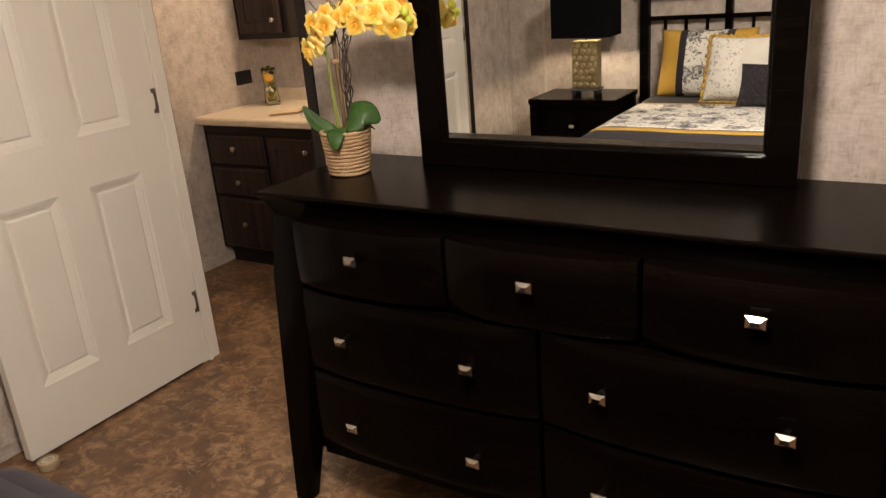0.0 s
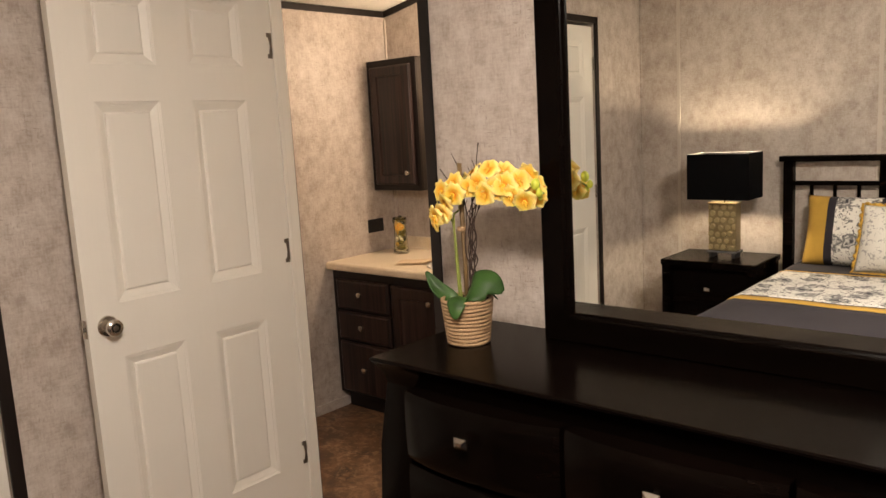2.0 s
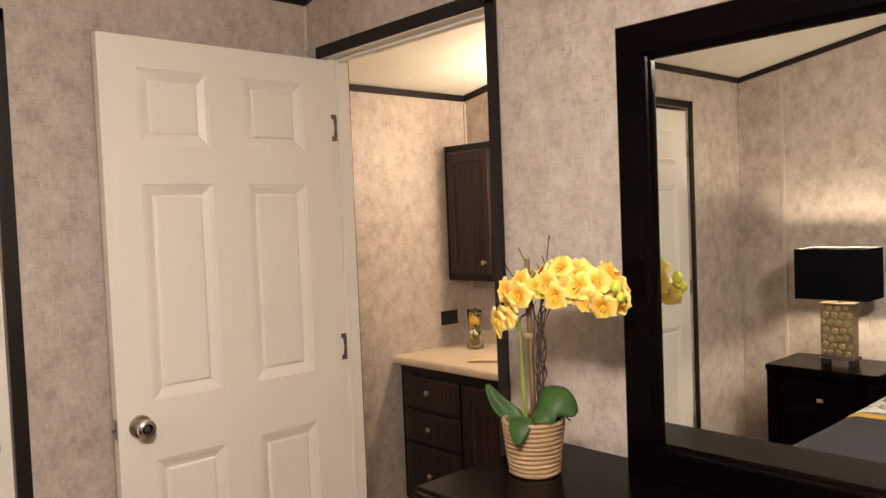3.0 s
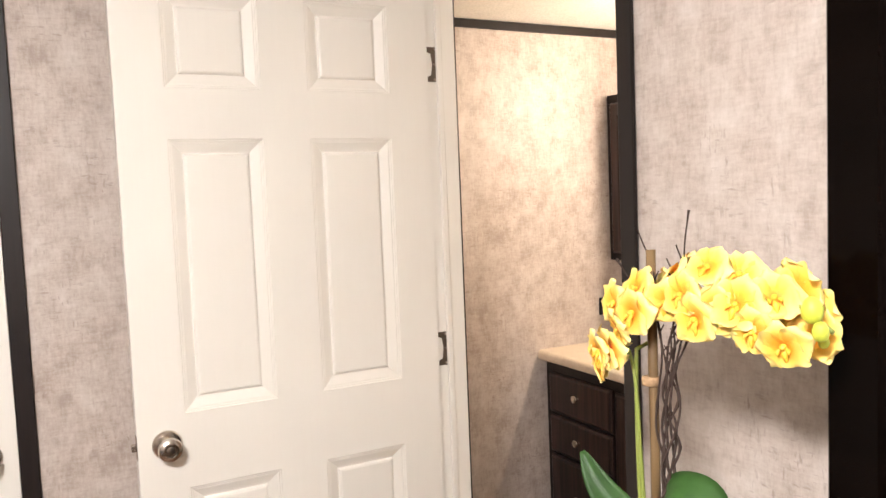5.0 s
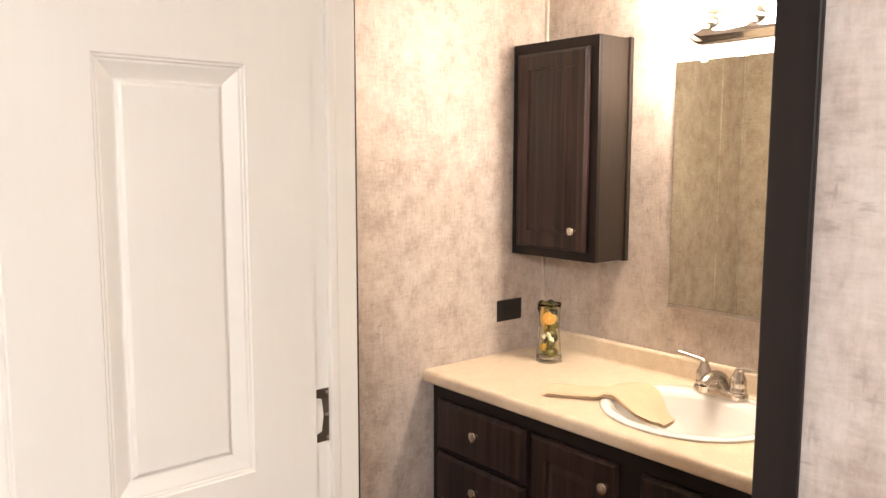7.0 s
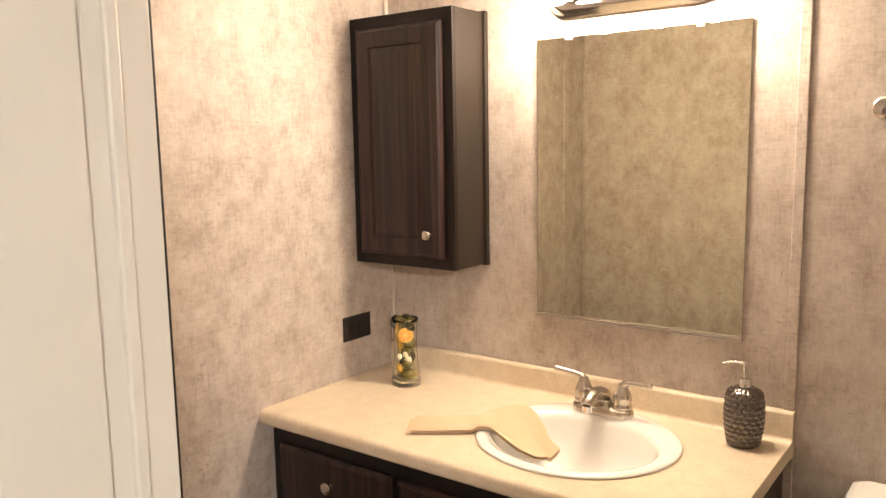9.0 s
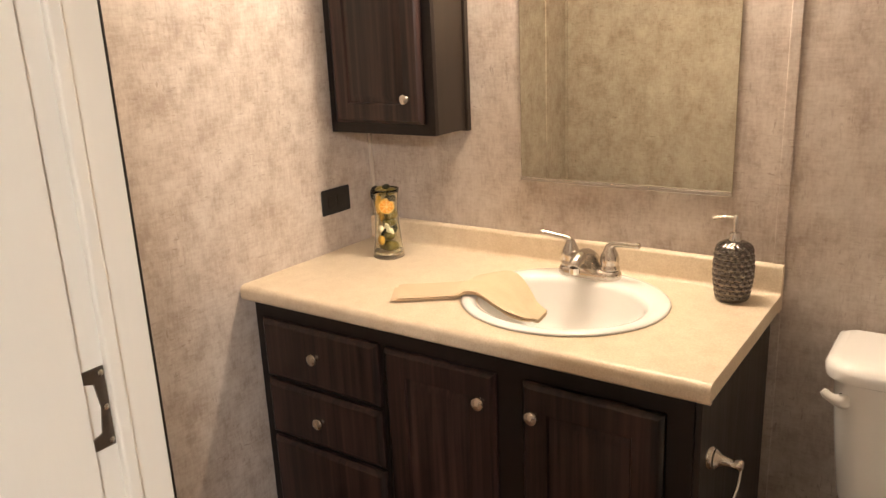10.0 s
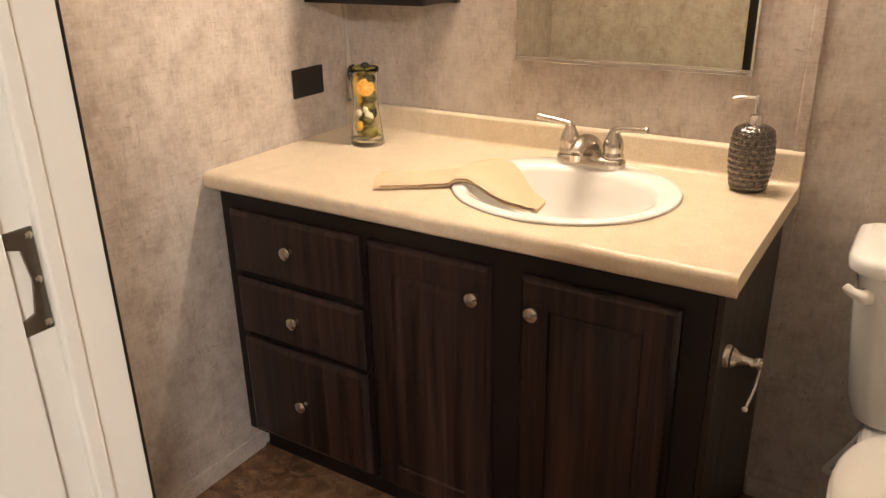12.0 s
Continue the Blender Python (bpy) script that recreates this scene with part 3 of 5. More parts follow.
# ---- dresser with mirror ----
def dresser():
    """Seven-drawer dresser: flared top, swelling drawer fronts, splayed corner posts."""
    x0, x1, front, back, top = -1.389, 0.172, 1.335, 1.775, 0.932
    middle = (x0 + x1) / 2
    ob = thing("dresser", "espresso-black lacquered seven-drawer dresser with small square metal knobs", "dresser", (middle, (front + back) / 2, 0))
    hw, hd = (x1 - x0) / 2, (back - front) / 2
    # top: a thin slab on a cove that draws in downwards
    bm = bmesh.new()
    rings = []
    for inset, z in ((0.004, top), (0.0, top - 0.003), (0.0, top - 0.008), (0.004, top - 0.012), (0.015, top - 0.026), (0.024, top - 0.044), (0.029, top - 0.062), (0.030, top - 0.068)):
        rings.append([bm.verts.new((sx * (hw - inset), (-hd + inset) if sy < 0 else hd, z)) for sx, sy in ((-1, -1), (1, -1), (1, 1), (-1, 1))])
    loft(bm, rings)
    soft(part("top", bm, ESPRESSO, ob), 25)
    # carcass
    bm = bmesh.new()
    box(bm, (-hw + 0.060, hw - 0.060), (-hd + 0.032, hd), (0.175, top - 0.0685), 0.002)
    part("carcass", bm, ESPRESSO, ob)
    # corner posts, tapering and splayed
    for sx in (-1, 1):
        for sy in (-1, 1):
            bm = bmesh.new()
            rings = []
            for z, out, w, forward in ((top - 0.0685, -0.026, 0.087, -0.031), (0.70, 0.004, 0.108, -0.024), (0.45, 0.010, 0.096, -0.012), (0.20, 0.015, 0.076, 0.003), (0.0, 0.018, 0.050, 0.014)):
                xo = hw + out
                yo = hd + (forward if sy < 0 else -0.002)
                deep = w - out + forward
                rings.append([bm.verts.new((sx * p, sy * q, z)) for p, q in ((xo - w, yo - deep), (xo, yo - deep), (xo, yo), (xo - w, yo))])
            loft(bm, rings)
            edges = [e for e in bm.edges if abs(e.verts[0].co.z - e.verts[1].co.z) > 0.05]
            bmesh.ops.bevel(bm, geom=edges, offset=0.003, segments=2, profile=0.5, affect="EDGES")
            soft(part("leg", bm, ESPRESSO, ob))
    block("apron", (-hw + 0.09, hw - 0.09), (-hd + 0.026, -hd + 0.044), (0.165, 0.228), ESPRESSO, ob, 0.002)

    def drawer(a, b, low, high, knobs, knob_z):
        bm = bmesh.new()
        rows, steps, cross = [], 14, 20
        for k in range(steps + 1):
            v = k / steps
            z = low + (high - low) * v
            row = [(a, -hd + 0.034, z)]
            for c in range(cross + 1):
                u = c / cross
                swell = 0.022 + 0.032 * (1 - abs(2 * u - 1) ** 2.6) * (0.86 + 0.14 * math.sin(math.pi * v) ** 0.35) + 0.006 * math.sin(math.pi * v) ** 0.3
                row.append((a + (b - a) * u, -hd + 0.022 - swell, z))
            rows.append([*row, (b, -hd + 0.034, z)])
        made = sheet(bm, rows)
        bm.faces.new(made[0]), bm.faces.new(made[-1][::-1])
        d = soft(part("drawer", bm, ESPRESSO, ob), 50)
        for x in knobs:
            bm = bmesh.new()
            y = -hd - 0.0440
            box(bm, (x - 0.006, x + 0.006), (y - 0.012, y + 0.014), (knob_z - 0.006, knob_z + 0.006))
            head = [[bm.verts.new((x + sx * w, y - d2, knob_z + sz * h)) for sx, sz in ((-1, -1), (1, -1), (1, 1), (-1, 1))] for w, h, d2 in ((0.016, 0.0105, 0.011), (0.0175, 0.012, 0.014), (0.0175, 0.012, 0.018), (0.008, 0.004, 0.0245))]
            loft(bm, head)
            part("knob", bm, NICKEL, d, "square pyramid-faced brushed nickel knob")

    third = (2 * hw - 0.226) / 3
    for i in range(3):
        a = -hw + 0.113 + i * third
        drawer(a + 0.006, a + third - 0.006, 0.700, 0.868, [a + third / 2], 0.806)
    half = (2 * hw - 0.226) / 2
    for low, high, z in ((0.462, 0.684, 0.584), (0.234, 0.446, 0.340)):
        for i in range(2):
            a = -hw + 0.113 + i * half
            drawer(a + 0.006, a + half - 0.006, low, high, [a + half * (0.24 if i == 0 else 0.23), a + half * (0.77 if i == 0 else 0.76)], z)
    return ob


dresser()


def frame_member(bm, path, width, y_front, y_lip, y_back):
    """A mitred frame: path is the outer rectangle (x0, x1, z0, z1)."""
    x0, x1, z0, z1 = path
    levels = [(0.0, y_back), (0.0, y_front + 0.004), (0.004, y_front), (width - 0.012, y_front), (width - 0.010, y_front + 0.003), (width - 0.008, y_front + 0.010), (width - 0.004, y_front + 0.012), (width, y_lip), (width, y_back)]
    loops = []
    for inset, y in levels:
        loops.append([bm.verts.new(p) for p in ((x0 + inset, y, z0 + inset), (x1 - inset, y, z0 + inset), (x1 - inset, y, z1 - inset), (x0 + inset, y, z1 - inset))])
    for a, b in zip(loops, loops[1:] + loops[:1]):
        for i in range(4):
            bm.faces.new((a[i], a[(i + 1) % 4], b[(i + 1) % 4], b[i]))


def dresser_mirror():
    x0, x1, z0, z1 = -1.104, -0.166, 0.9325, 1.866
    ob = thing("dresser_mirror", "large mirror in a wide espresso-black wooden frame standing on the dresser", "mirror", ((x0 + x1) / 2, 1.713, z0))
    hw, h = (x1 - x0) / 2, z1 - z0
    bm = bmesh.new()
    frame_member(bm, (-hw, hw, 0.0, h), 0.074, -0.026, -0.006, 0.028)
    part("mirror_frame", bm, ESPRESSO, ob)
    bm = bmesh.new()
    box(bm, (-hw + 0.070, hw - 0.070), (0.0, 0.005), (0.070, h - 0.070))
    part("glass", bm, MIRROR, ob, "clear mirror glass")
    block("backing", (-hw + 0.03, hw - 0.03), (0.0285, 0.033), (0.03, h - 0.03), ESPRESSO, ob)
    return ob


dresser_mirror()


# ---- vanity ----
def raised_door(bm, x, z, y, thick=0.018, inset=0.073):
    """A routed slab door in the plane y (its back at y): a rounded rim, then a groove and a raised field."""
    f = y - thick
    levels = [(0.0, y), (0.0, f + 0.010), (0.004, f + 0.004), (0.010, f), (inset - 0.014, f), (inset - 0.011, f + 0.0055), (inset - 0.008, f + 0.0060), (inset + 0.010, f + 0.0005), (inset + 0.012, f)]
    steps_panel(bm, x, z, levels)
    v = [bm.verts.new(p) for p in ((x[0], y, z[0]), (x[1], y, z[0]), (x[1], y, z[1]), (x[0], y, z[1]))]
    bm.faces.new(v)


def round_knob(parent, x, y, z, r=0.0155):
    bm = bmesh.new()
    lathe(bm, [(0.008, 0.0), (0.0075, -0.004), (0.0055, -0.008), (0.006, -0.012), (r * 0.9, -0.015), (r, -0.019), (r * 0.92, -0.0225), (r * 0.6, -0.0255), (r * 0.2, -0.0268)], 24, (x, y, z), "y")
    soft(part("knob", bm, NICKEL, parent, "round brushed nickel knob"))


def vanity():
    x0, x1, y0, top = BATH_LEFT + 0.014, -1.985, 2.738, 0.772
    ob = thing("vanity_cabinet", "dark walnut-foil bathroom vanity cabinet with three drawers and two doors", "cabinet", (x0, y0, 0))
    w, d = x1 - x0, BATH_BACK - 0.003 - y0
    part("toe_kick", boxes(((0.0, w - 0.012), (0.062, d), (0.0, 0.0995))), FOIL_PLAIN, ob)
    part("body", boxes(((0.004, 0.016), (0.018, d), (0.10, top)), ((0.0165, w - 0.0125), (0.018, d), (0.10, 0.116)), ((0.0165, w - 0.0125), (d - 0.006, d), (0.1165, top))), FOIL_PLAIN, ob)
    side = boxes(((w - 0.0117, w), (0.004, d), (0.0, top)), bevel=0.001)
    side = part("side_panel", side, FOIL_GREY, ob)
    # face frame: rails and stiles flush, as one board with gaps behind the doors
    part("face_frame", boxes(((0.004, w - 0.012), (0.0, 0.0175), (0.10, top)), bevel=0.001), FOIL_PLAIN, ob)
    for low, high, kz in ((0.567, 0.727, 0.658), (0.402, 0.554, 0.483), (0.115, 0.389, 0.256)):
        bm = bmesh.new()
        f = -0.019
        steps_panel(bm, (0.039, 0.421), (low, high), [(0.0, -0.0005), (0.0, f + 0.010), (0.005, f + 0.004), (0.012, f), (0.018, f)])
        drawer = soft(part("drawer_front", bm, FOIL, ob), 25)
        round_knob(drawer, 0.230, f, kz)
    for (a, b), k in (((0.441, 0.739), 0.711), ((0.805, 1.103), 0.838)):
        bm = bmesh.new()
        raised_door(bm, (a, b), (0.115, 0.725), -0.0005)
        leaf = soft(part("cabinet_door", bm, FOIL, ob), 25)
        round_knob(leaf, k, -0.0185, 0.661)
    return ob


vanity()


def counter():
    """Post-formed top with a rolled front edge and a coved backsplash, with an oval cut-out for the basin."""
    x0, x1, front, back, z = BATH_LEFT + 0.002, -1.964, 2.707, BATH_BACK - 0.002, 0.812
    ob = thing("countertop", "beige speckled laminate countertop with rolled front edge and backsplash", "countertop", (x0, front, 0.7725))
    w, d, h = x1 - x0, back - front, z - 0.7725
    cx, cy, rx, ry = 0.780, 0.285, 0.204, 0.184
    bm = bmesh.new()
    n = 64
    ya, yb = 0.016, d - 0.030

    def edge_point(a):
        ux, uy = math.cos(a), math.sin(a)
        s = min([(w - cx) / ux if ux > 1e-9 else 9, -cx / ux if ux < -1e-9 else 9, (yb - cy) / uy if uy > 1e-9 else 9, (ya - cy) / uy if uy < -1e-9 else 9])
        return cx + s * ux, cy + s * uy

    # angles round the basin, with the slab's corners among them
    angles = sorted([2 * math.pi * i / n for i in range(n)] + [math.atan2(y - cy, x - cx) % (2 * math.pi) for x, y in ((0, ya), (w, ya), (w, yb), (0, yb))])
    loops = []
    for z2, order in ((0.004, 0), (h, 1)):
        hole = [(cx + rx * math.cos(a), cy + ry * math.sin(a), z2) for a in angles]
        rim = [(*edge_point(a), z2) for a in angles]
        loops += [rim, hole] if order == 0 else [hole, rim]
    rings = [[bm.verts.new(p) for p in loop] for loop in (loops[0], loops[1], loops[2], loops[3])]
    loft(bm, [*rings, rings[0]], False)
    soft(part("slab", bm, LAMINATE, ob), 40)
    # the rolled front and the coved splash, drawn along x
    nose = [(ya, h)] + [(0.016 - 0.016 * math.sin(a), h - 0.016 + 0.016 * math.cos(a)) for a in (math.pi / 2 * k / 6 for k in range(1, 7))] + [(0.0, 0.012)] + [(0.010 - 0.010 * math.cos(a), 0.010 - 0.010 * math.sin(a)) for a in (math.pi / 2 * k / 4 for k in range(1, 5))] + [(ya, 0.0)]
    sp = 0.068
    splash = [(yb, 0.0), (yb, h)] + [(yb + 0.010 * math.sin(a), h + 0.010 - 0.010 * math.cos(a)) for a in (math.pi / 2 * k / 4 for k in range(1, 5))] + [(yb + 0.010, h + sp - 0.008)] + [(yb + 0.018 - 0.008 * math.cos(a), h + sp - 0.008 + 0.008 * math.sin(a)) for a in (math.pi / 2 * k / 4 for k in range(1, 5))] + [(d, h + sp), (d, 0.0)]
    for name, profile in (("rolled_edge", nose), ("backsplash", splash)):
        bm = bmesh.new()
        loft(bm, [[bm.verts.new((x, y, z2)) for y, z2 in profile] for x in (0.0, w)])
        soft(part(name, bm, LAMINATE, ob), 40)
    return (x0 + cx, front + cy, z)


BASIN = counter()


def basin():
    ob = thing("sink_basin", "white oval drop-in bathroom sink set in the countertop", "sink", BASIN)
    bm = bmesh.new()
    rings = []
    for rx, ry, z in ((0.218, 0.174, 0.0), (0.249, 0.204, 0.0005), (0.252, 0.207, 0.003), (0.247, 0.202, 0.007), (0.234, 0.188, 0.010), (0.217, 0.164, 0.008), (0.208, 0.154, 0.004), (0.202, 0.147, -0.010), (0.190, 0.136, -0.055), (0.160, 0.112, -0.100), (0.110, 0.078, -0.128), (0.030, 0.026, -0.136)):
        ring = []
        for i in range(64):
            a = 2 * math.pi * i / 64
            shift = -0.022 if rx < 0.2175 else 0.0
            ring.append(bm.verts.new((0.96 * rx * math.cos(a), 1.09 * ry * math.sin(a) + shift, z)))
        rings.append(ring)
    loft(bm, rings, False)
    bm.faces.new(rings[-1])
    part("bowl", bm, PORCELAIN, ob, smooth=True)
    bm = bmesh.new()
    lathe(bm, [(0.024, -0.1355), (0.024, -0.1335), (0.018, -0.1325), (0.016, -0.134), (0.003, -0.134)], 24, (0, -0.022, 0))
    soft(part("drain", bm, CHROME, ob, "chrome drain ring"))


basin()


def wall_cabinet():
    x0, x1, y0, z0, z1 = -3.160, -2.800, 3.100, 1.158, 1.856
    ob = thing("wall_cabinet", "dark walnut-foil medicine cabinet with one raised-panel door", "cabinet", (x0, y0, z0))
    w, h, d = x1 - x0, z1 - z0, BATH_BACK - 0.002 - y0
    part("body", boxes(((0.0, w - 0.002), (0.0175, d - 0.0175), (0.0, h)), bevel=0.001), FOIL_GREY, ob)
    part("face_frame", boxes(((0.0, w), (0.0, 0.017), (0.0, h)), bevel=0.001), FOIL_PLAIN, ob)
    part("scribe_strip", boxes(((0.0, w + 0.006), (d - 0.017, d), (-0.004, h + 0.004)), bevel=0.002), FOIL_GREY, ob)
    bm = bmesh.new()
    raised_door(bm, (0.030, 0.330), (0.030, h - 0.034), -0.0005, inset=0.066)
    leaf = soft(part("cabinet_door", bm, FOIL, ob), 25)
    round_knob(leaf, 0.290, -0.0185, 0.097, 0.0135)


wall_cabinet()


def bath_mirror():
    x0, x1, z0, z1 = -2.637, -2.088, 1.034, 1.768
    ob = thing("bathroom_mirror", "frameless wall mirror held by clear clips and a metal rail", "mirror", ((x0 + x1) / 2, BATH_BACK, z0))
    hw, h = (x1 - x0) / 2, z1 - z0
    bm = bmesh.new()
    box(bm, (-hw, hw), (-0.0065, -0.002), (0.0, h), 0.001)
    part("glass", bm, MIRROR_SHADED, ob, "clear mirror glass")
    bm = bmesh.new()
    box(bm, (-hw - 0.001, hw + 0.001), (-0.0105, -0.0005), (-0.008, -0.0004), 0.001)
    box(bm, (-hw - 0.001, hw + 0.001), (-0.0105, -0.0075), (-0.0004, 0.004), 0.001)
    part("rail", bm, CHROME, ob, "chrome bottom rail")
    for x in (-hw * 0.66, hw * 0.58):
        bm = bmesh.new()
        box(bm, (x - 0.010, x + 0.010), (-0.012, -0.0068), (h - 0.008, h + 0.012), 0.002)
        box(bm, (x - 0.010, x + 0.010), (-0.0068, -0.0008), (h + 0.001, h + 0.012), 0.001)
        part("clip", bm, PLASTIC_WHITE, ob, "clear plastic mirror clip")


bath_mirror()


def toilet():
    ob = thing("toilet", "white two-piece toilet with tank lever, lid closed", "toilet", (-1.598, BATH_BACK - 0.015, 0))
    # tank: swelling box
    bm = bmesh.new()
    rings = []
    def rounded(hw, y0, y1, z, r=0.05, bow=0.02, n=6):
        pts = []
        for cx, cy, a0 in ((hw - r, y1 - r * 0.3, 0), (-hw + r, y1 - r * 0.3, 90), (-hw + r, y0 + r, 180), (hw - r, y0 + r, 270)):
            rr = r * 0.3 if a0 < 180 else r
            ccx = cx + (r - rr) * (1 if cx > 0 else -1)
            for k in range(n + 1):
                a = radians(a0 + 90 * k / n)
                x, y = ccx + rr * math.cos(a), cy + rr * math.sin(a)
                y -= bow * (1 - (x / hw) ** 2) if y < (y0 + y1) / 2 else 0
                pts.append(bm.verts.new((x, y, z)))
        return pts
    for hw, y0, z in ((0.170, -0.150, 0.385), (0.190, -0.165, 0.392), (0.204, -0.172, 0.44), (0.220, -0.183, 0.60), (0.228, -0.190, 0.712)):
        rings.append(rounded(hw, y0, 0.0, z))
    loft(bm, rings)
    soft(part("tank", bm, PORCELAIN, ob), 50)
    bm = bmesh.new()
    rings = [rounded(hw, y0, 0.004, z, 0.055) for hw, y0, z in ((0.230, -0.194, 0.7125), (0.242, -0.205, 0.718), (0.244, -0.207, 0.738), (0.238, -0.200, 0.750), (0.220, -0.185, 0.755))]
    loft(bm, rings)
    soft(part("tank_lid", bm, PORCELAIN, ob), 50)
    bm = bmesh.new()
    lathe(bm, [(0.016, 0.0), (0.016, -0.004), (0.010, -0.007), (0.008, -0.016)], 20, (-0.196, -0.178, 0.672), "y")
    escutcheon = soft(part("lever_boss", bm, BLACK_PLASTIC, ob, "dark lever boss"))
    bm = bmesh.new()
    tube(bm, curve_points([(-0.192, -0.191, 0.672), (-0.208, -0.198, 0.674), (-0.224, -0.200, 0.680), (-0.238, -0.199, 0.690)], 5), [0.013, 0.014, 0.0145, 0.015, 0.0145, 0.0135, 0.012, 0.011, 0.010, 0.0095, 0.009, 0.009, 0.009, 0.009, 0.008, 0.006], 14)
    soft(part("flush_lever", bm, PLASTIC_WHITE, ob, "white flush lever"), 60)
    # bowl and pedestal
    def egg(cx, cy, rx, front, rear, z, n=40):
        pts = []
        for i in range(n):
            a = 2 * math.pi * i / n
            y = math.sin(a)
            pts.append(bm.verts.new((cx + rx * math.cos(a), cy + (rear if y > 0 else front) * y, z)))
        return pts
    bm = bmesh.new()
    rings = [egg(0, -0.41, rx, f, r + 0.04, z) for rx, f, r, z in ((0.105, 0.17, 0.24, 0.0), (0.100, 0.165, 0.24, 0.03), (0.092, 0.14, 0.23, 0.12), (0.115, 0.18, 0.22, 0.22), (0.165, 0.275, 0.20, 0.33), (0.180, 0.300, 0.185, 0.385), (0.176, 0.296, 0.18, 0.395))]
    loft(bm, rings)
    part("bowl", bm, PORCELAIN, ob, smooth=True)
    part("pedestal_shelf", boxes(((-0.165, 0.165), (-0.215, -0.012), (0.30, 0.384)), bevel=0.02), PORCELAIN, ob)
    for name, z0, grow in (("seat", 0.3955, 0.004), ("lid", 0.4155, 0.0)):
        bm = bmesh.new()
        rings = [egg(0, -0.41, 0.190 + grow + o, 0.306 + grow + o, 0.215 + o, z0 + z) for o, z in ((-0.004, 0.0), (0.0, 0.004), (0.0, 0.013), (-0.006, 0.018), (-0.03, 0.0195), (-0.1, 0.021 if name == "lid" else 0.0197))]
        loft(bm, rings)
        soft(part(name, bm, PLASTIC_WHITE, ob, "white closed toilet " + name), 60)
    bm = bmesh.new()
    tube(bm, curve_points([(-0.135, -0.07, 0.386), (-0.150, -0.065, 0.33), (-0.185, -0.05, 0.24), (-0.215, -0.03, 0.17), (-0.205, -0.012, 0.15)]), 0.0065, 10)
    soft(part("supply_hose", bm, PLASTIC_WHITE, ob, "pale flexible supply hose"))


toilet()


# ---- lights: the vanity bar, and an added bedroom light out of view ----
def vanity_light():
    x0, x1, z0, z1 = -2.603, -2.150, 1.812, 1.925
    ob = thing("vanity_light", "chrome bath bar light with lit globe bulbs above the mirror", "wall lamp", ((x0 + x1) / 2, BATH_BACK, (z0 + z1) / 2))
    hw, hh = (x1 - x0) / 2, (z1 - z0) / 2
    bm = bmesh.new()
    def stadium(w, h, y, n=10):
        pts = []
        for side, a0 in ((1, -90), (-1, 90)):
            for k in range(n + 1):
                a = radians(a0 + 180 * k / n)
                pts.append(bm.verts.new((side * (w - h) + h * math.cos(a), y, h * math.sin(a))))
        return pts
    rings = [stadium(hw + o, hh + o, y) for o, y in ((0.0, -0.001), (0.0, -0.010), (-0.006, -0.014), (-0.009, -0.020), (-0.015, -0.024), (-0.018, -0.030), (-0.024, -0.033), (-0.034, -0.034))]
    loft(bm, rings)
    soft(part("back_plate", bm, CHROME, ob, "stepped chrome back plate"), 40)
    bulb_glow = glow("lit globe bulb", (1.0, 0.785, 0.565), BULB)
    for i in range(3):
        x = (i - 1) * 0.143
        bm = bmesh.new()
        lathe(bm, [(0.024, -0.034), (0.022, -0.060), (0.019, -0.074)], 20, (x, 0, 0), "y")
        soft(part("socket", bm, CHROME, ob))
        bm = bmesh.new()
        lathe(bm, [(0.016, -0.074), (0.020, -0.086)] + [(0.040 * math.sin(a), -0.122 - 0.040 * math.cos(a)) for a in (math.pi * (0.84 - 0.80 * k / 10) for k in range(0, 11))][::1], 24, (x, 0, 0), "y")
        part("bulb", bm, bulb_glow, ob, "lit frosted globe bulb", smooth=True)


vanity_light()


def unseen_ceiling_light():
    """A drop fixture from the vault over the bed's foot, unseen and added to light the bedroom."""
    x, y, low = -0.40, 0.42, 2.06
    top = roof(x)
    ob = thing("unseen_ceiling_light", "added out-of-view bowl light hanging from the vaulted ceiling", "ceiling lamp", (x, y, top - 0.002))
    bm = bmesh.new()
    lathe(bm, [(0.075, 0.0), (0.075, -0.012), (0.06, -0.03), (0.012, -0.035)], 32)
    soft(part("canopy", bm, NICKEL, ob))
    bm = bmesh.new()
    lathe(bm, [(0.010, -0.035), (0.010, low + 0.12 - top)], 16)
    soft(part("rod", bm, NICKEL, ob))
    bm = bmesh.new()
    lathe(bm, [(0.012, low + 0.12 - top), (0.172, low + 0.11 - top), (0.178, low + 0.10 - top)], 32)
    soft(part("fitter", bm, NICKEL, ob))
    bm = bmesh.new()
    lathe(bm, [(0.170, low + 0.098 - top), (0.166, low + 0.06 - top), (0.134, low + 0.02 - top), (0.080, low + 0.003 - top), (0.012, low - top)], 40)
    part("bowl", bm, glow("lit frosted glass bowl", (1.0, 0.888, 0.775), CEILING_GLOW), ob, smooth=True)


unseen_ceiling_light()


# ---- bed side of the room ----
CHARCOAL = cloth("charcoal woven bedspread", (0.020, 0.0165, 0.023))
GOLD = cloth("golden yellow cloth", (0.52, 0.31, 0.05))
FLORAL = floral_cloth()
FLORAL_GREY = floral_cloth("off-white cloth with a grey rose", 4.2, (0.30, 0.30, 0.30))
LINEN = cloth("off-white linen", (0.68, 0.66, 0.60), vary=0.08)
BLACK_CLOTH = plain("black shade fabric", (0.0025, 0.0025, 0.003), 0.9, vary=0.3, scale=60.0, relief=0.4, **{"Specular IOR Level": 0.1})
BX0, BX1 = -1.42, -0.02


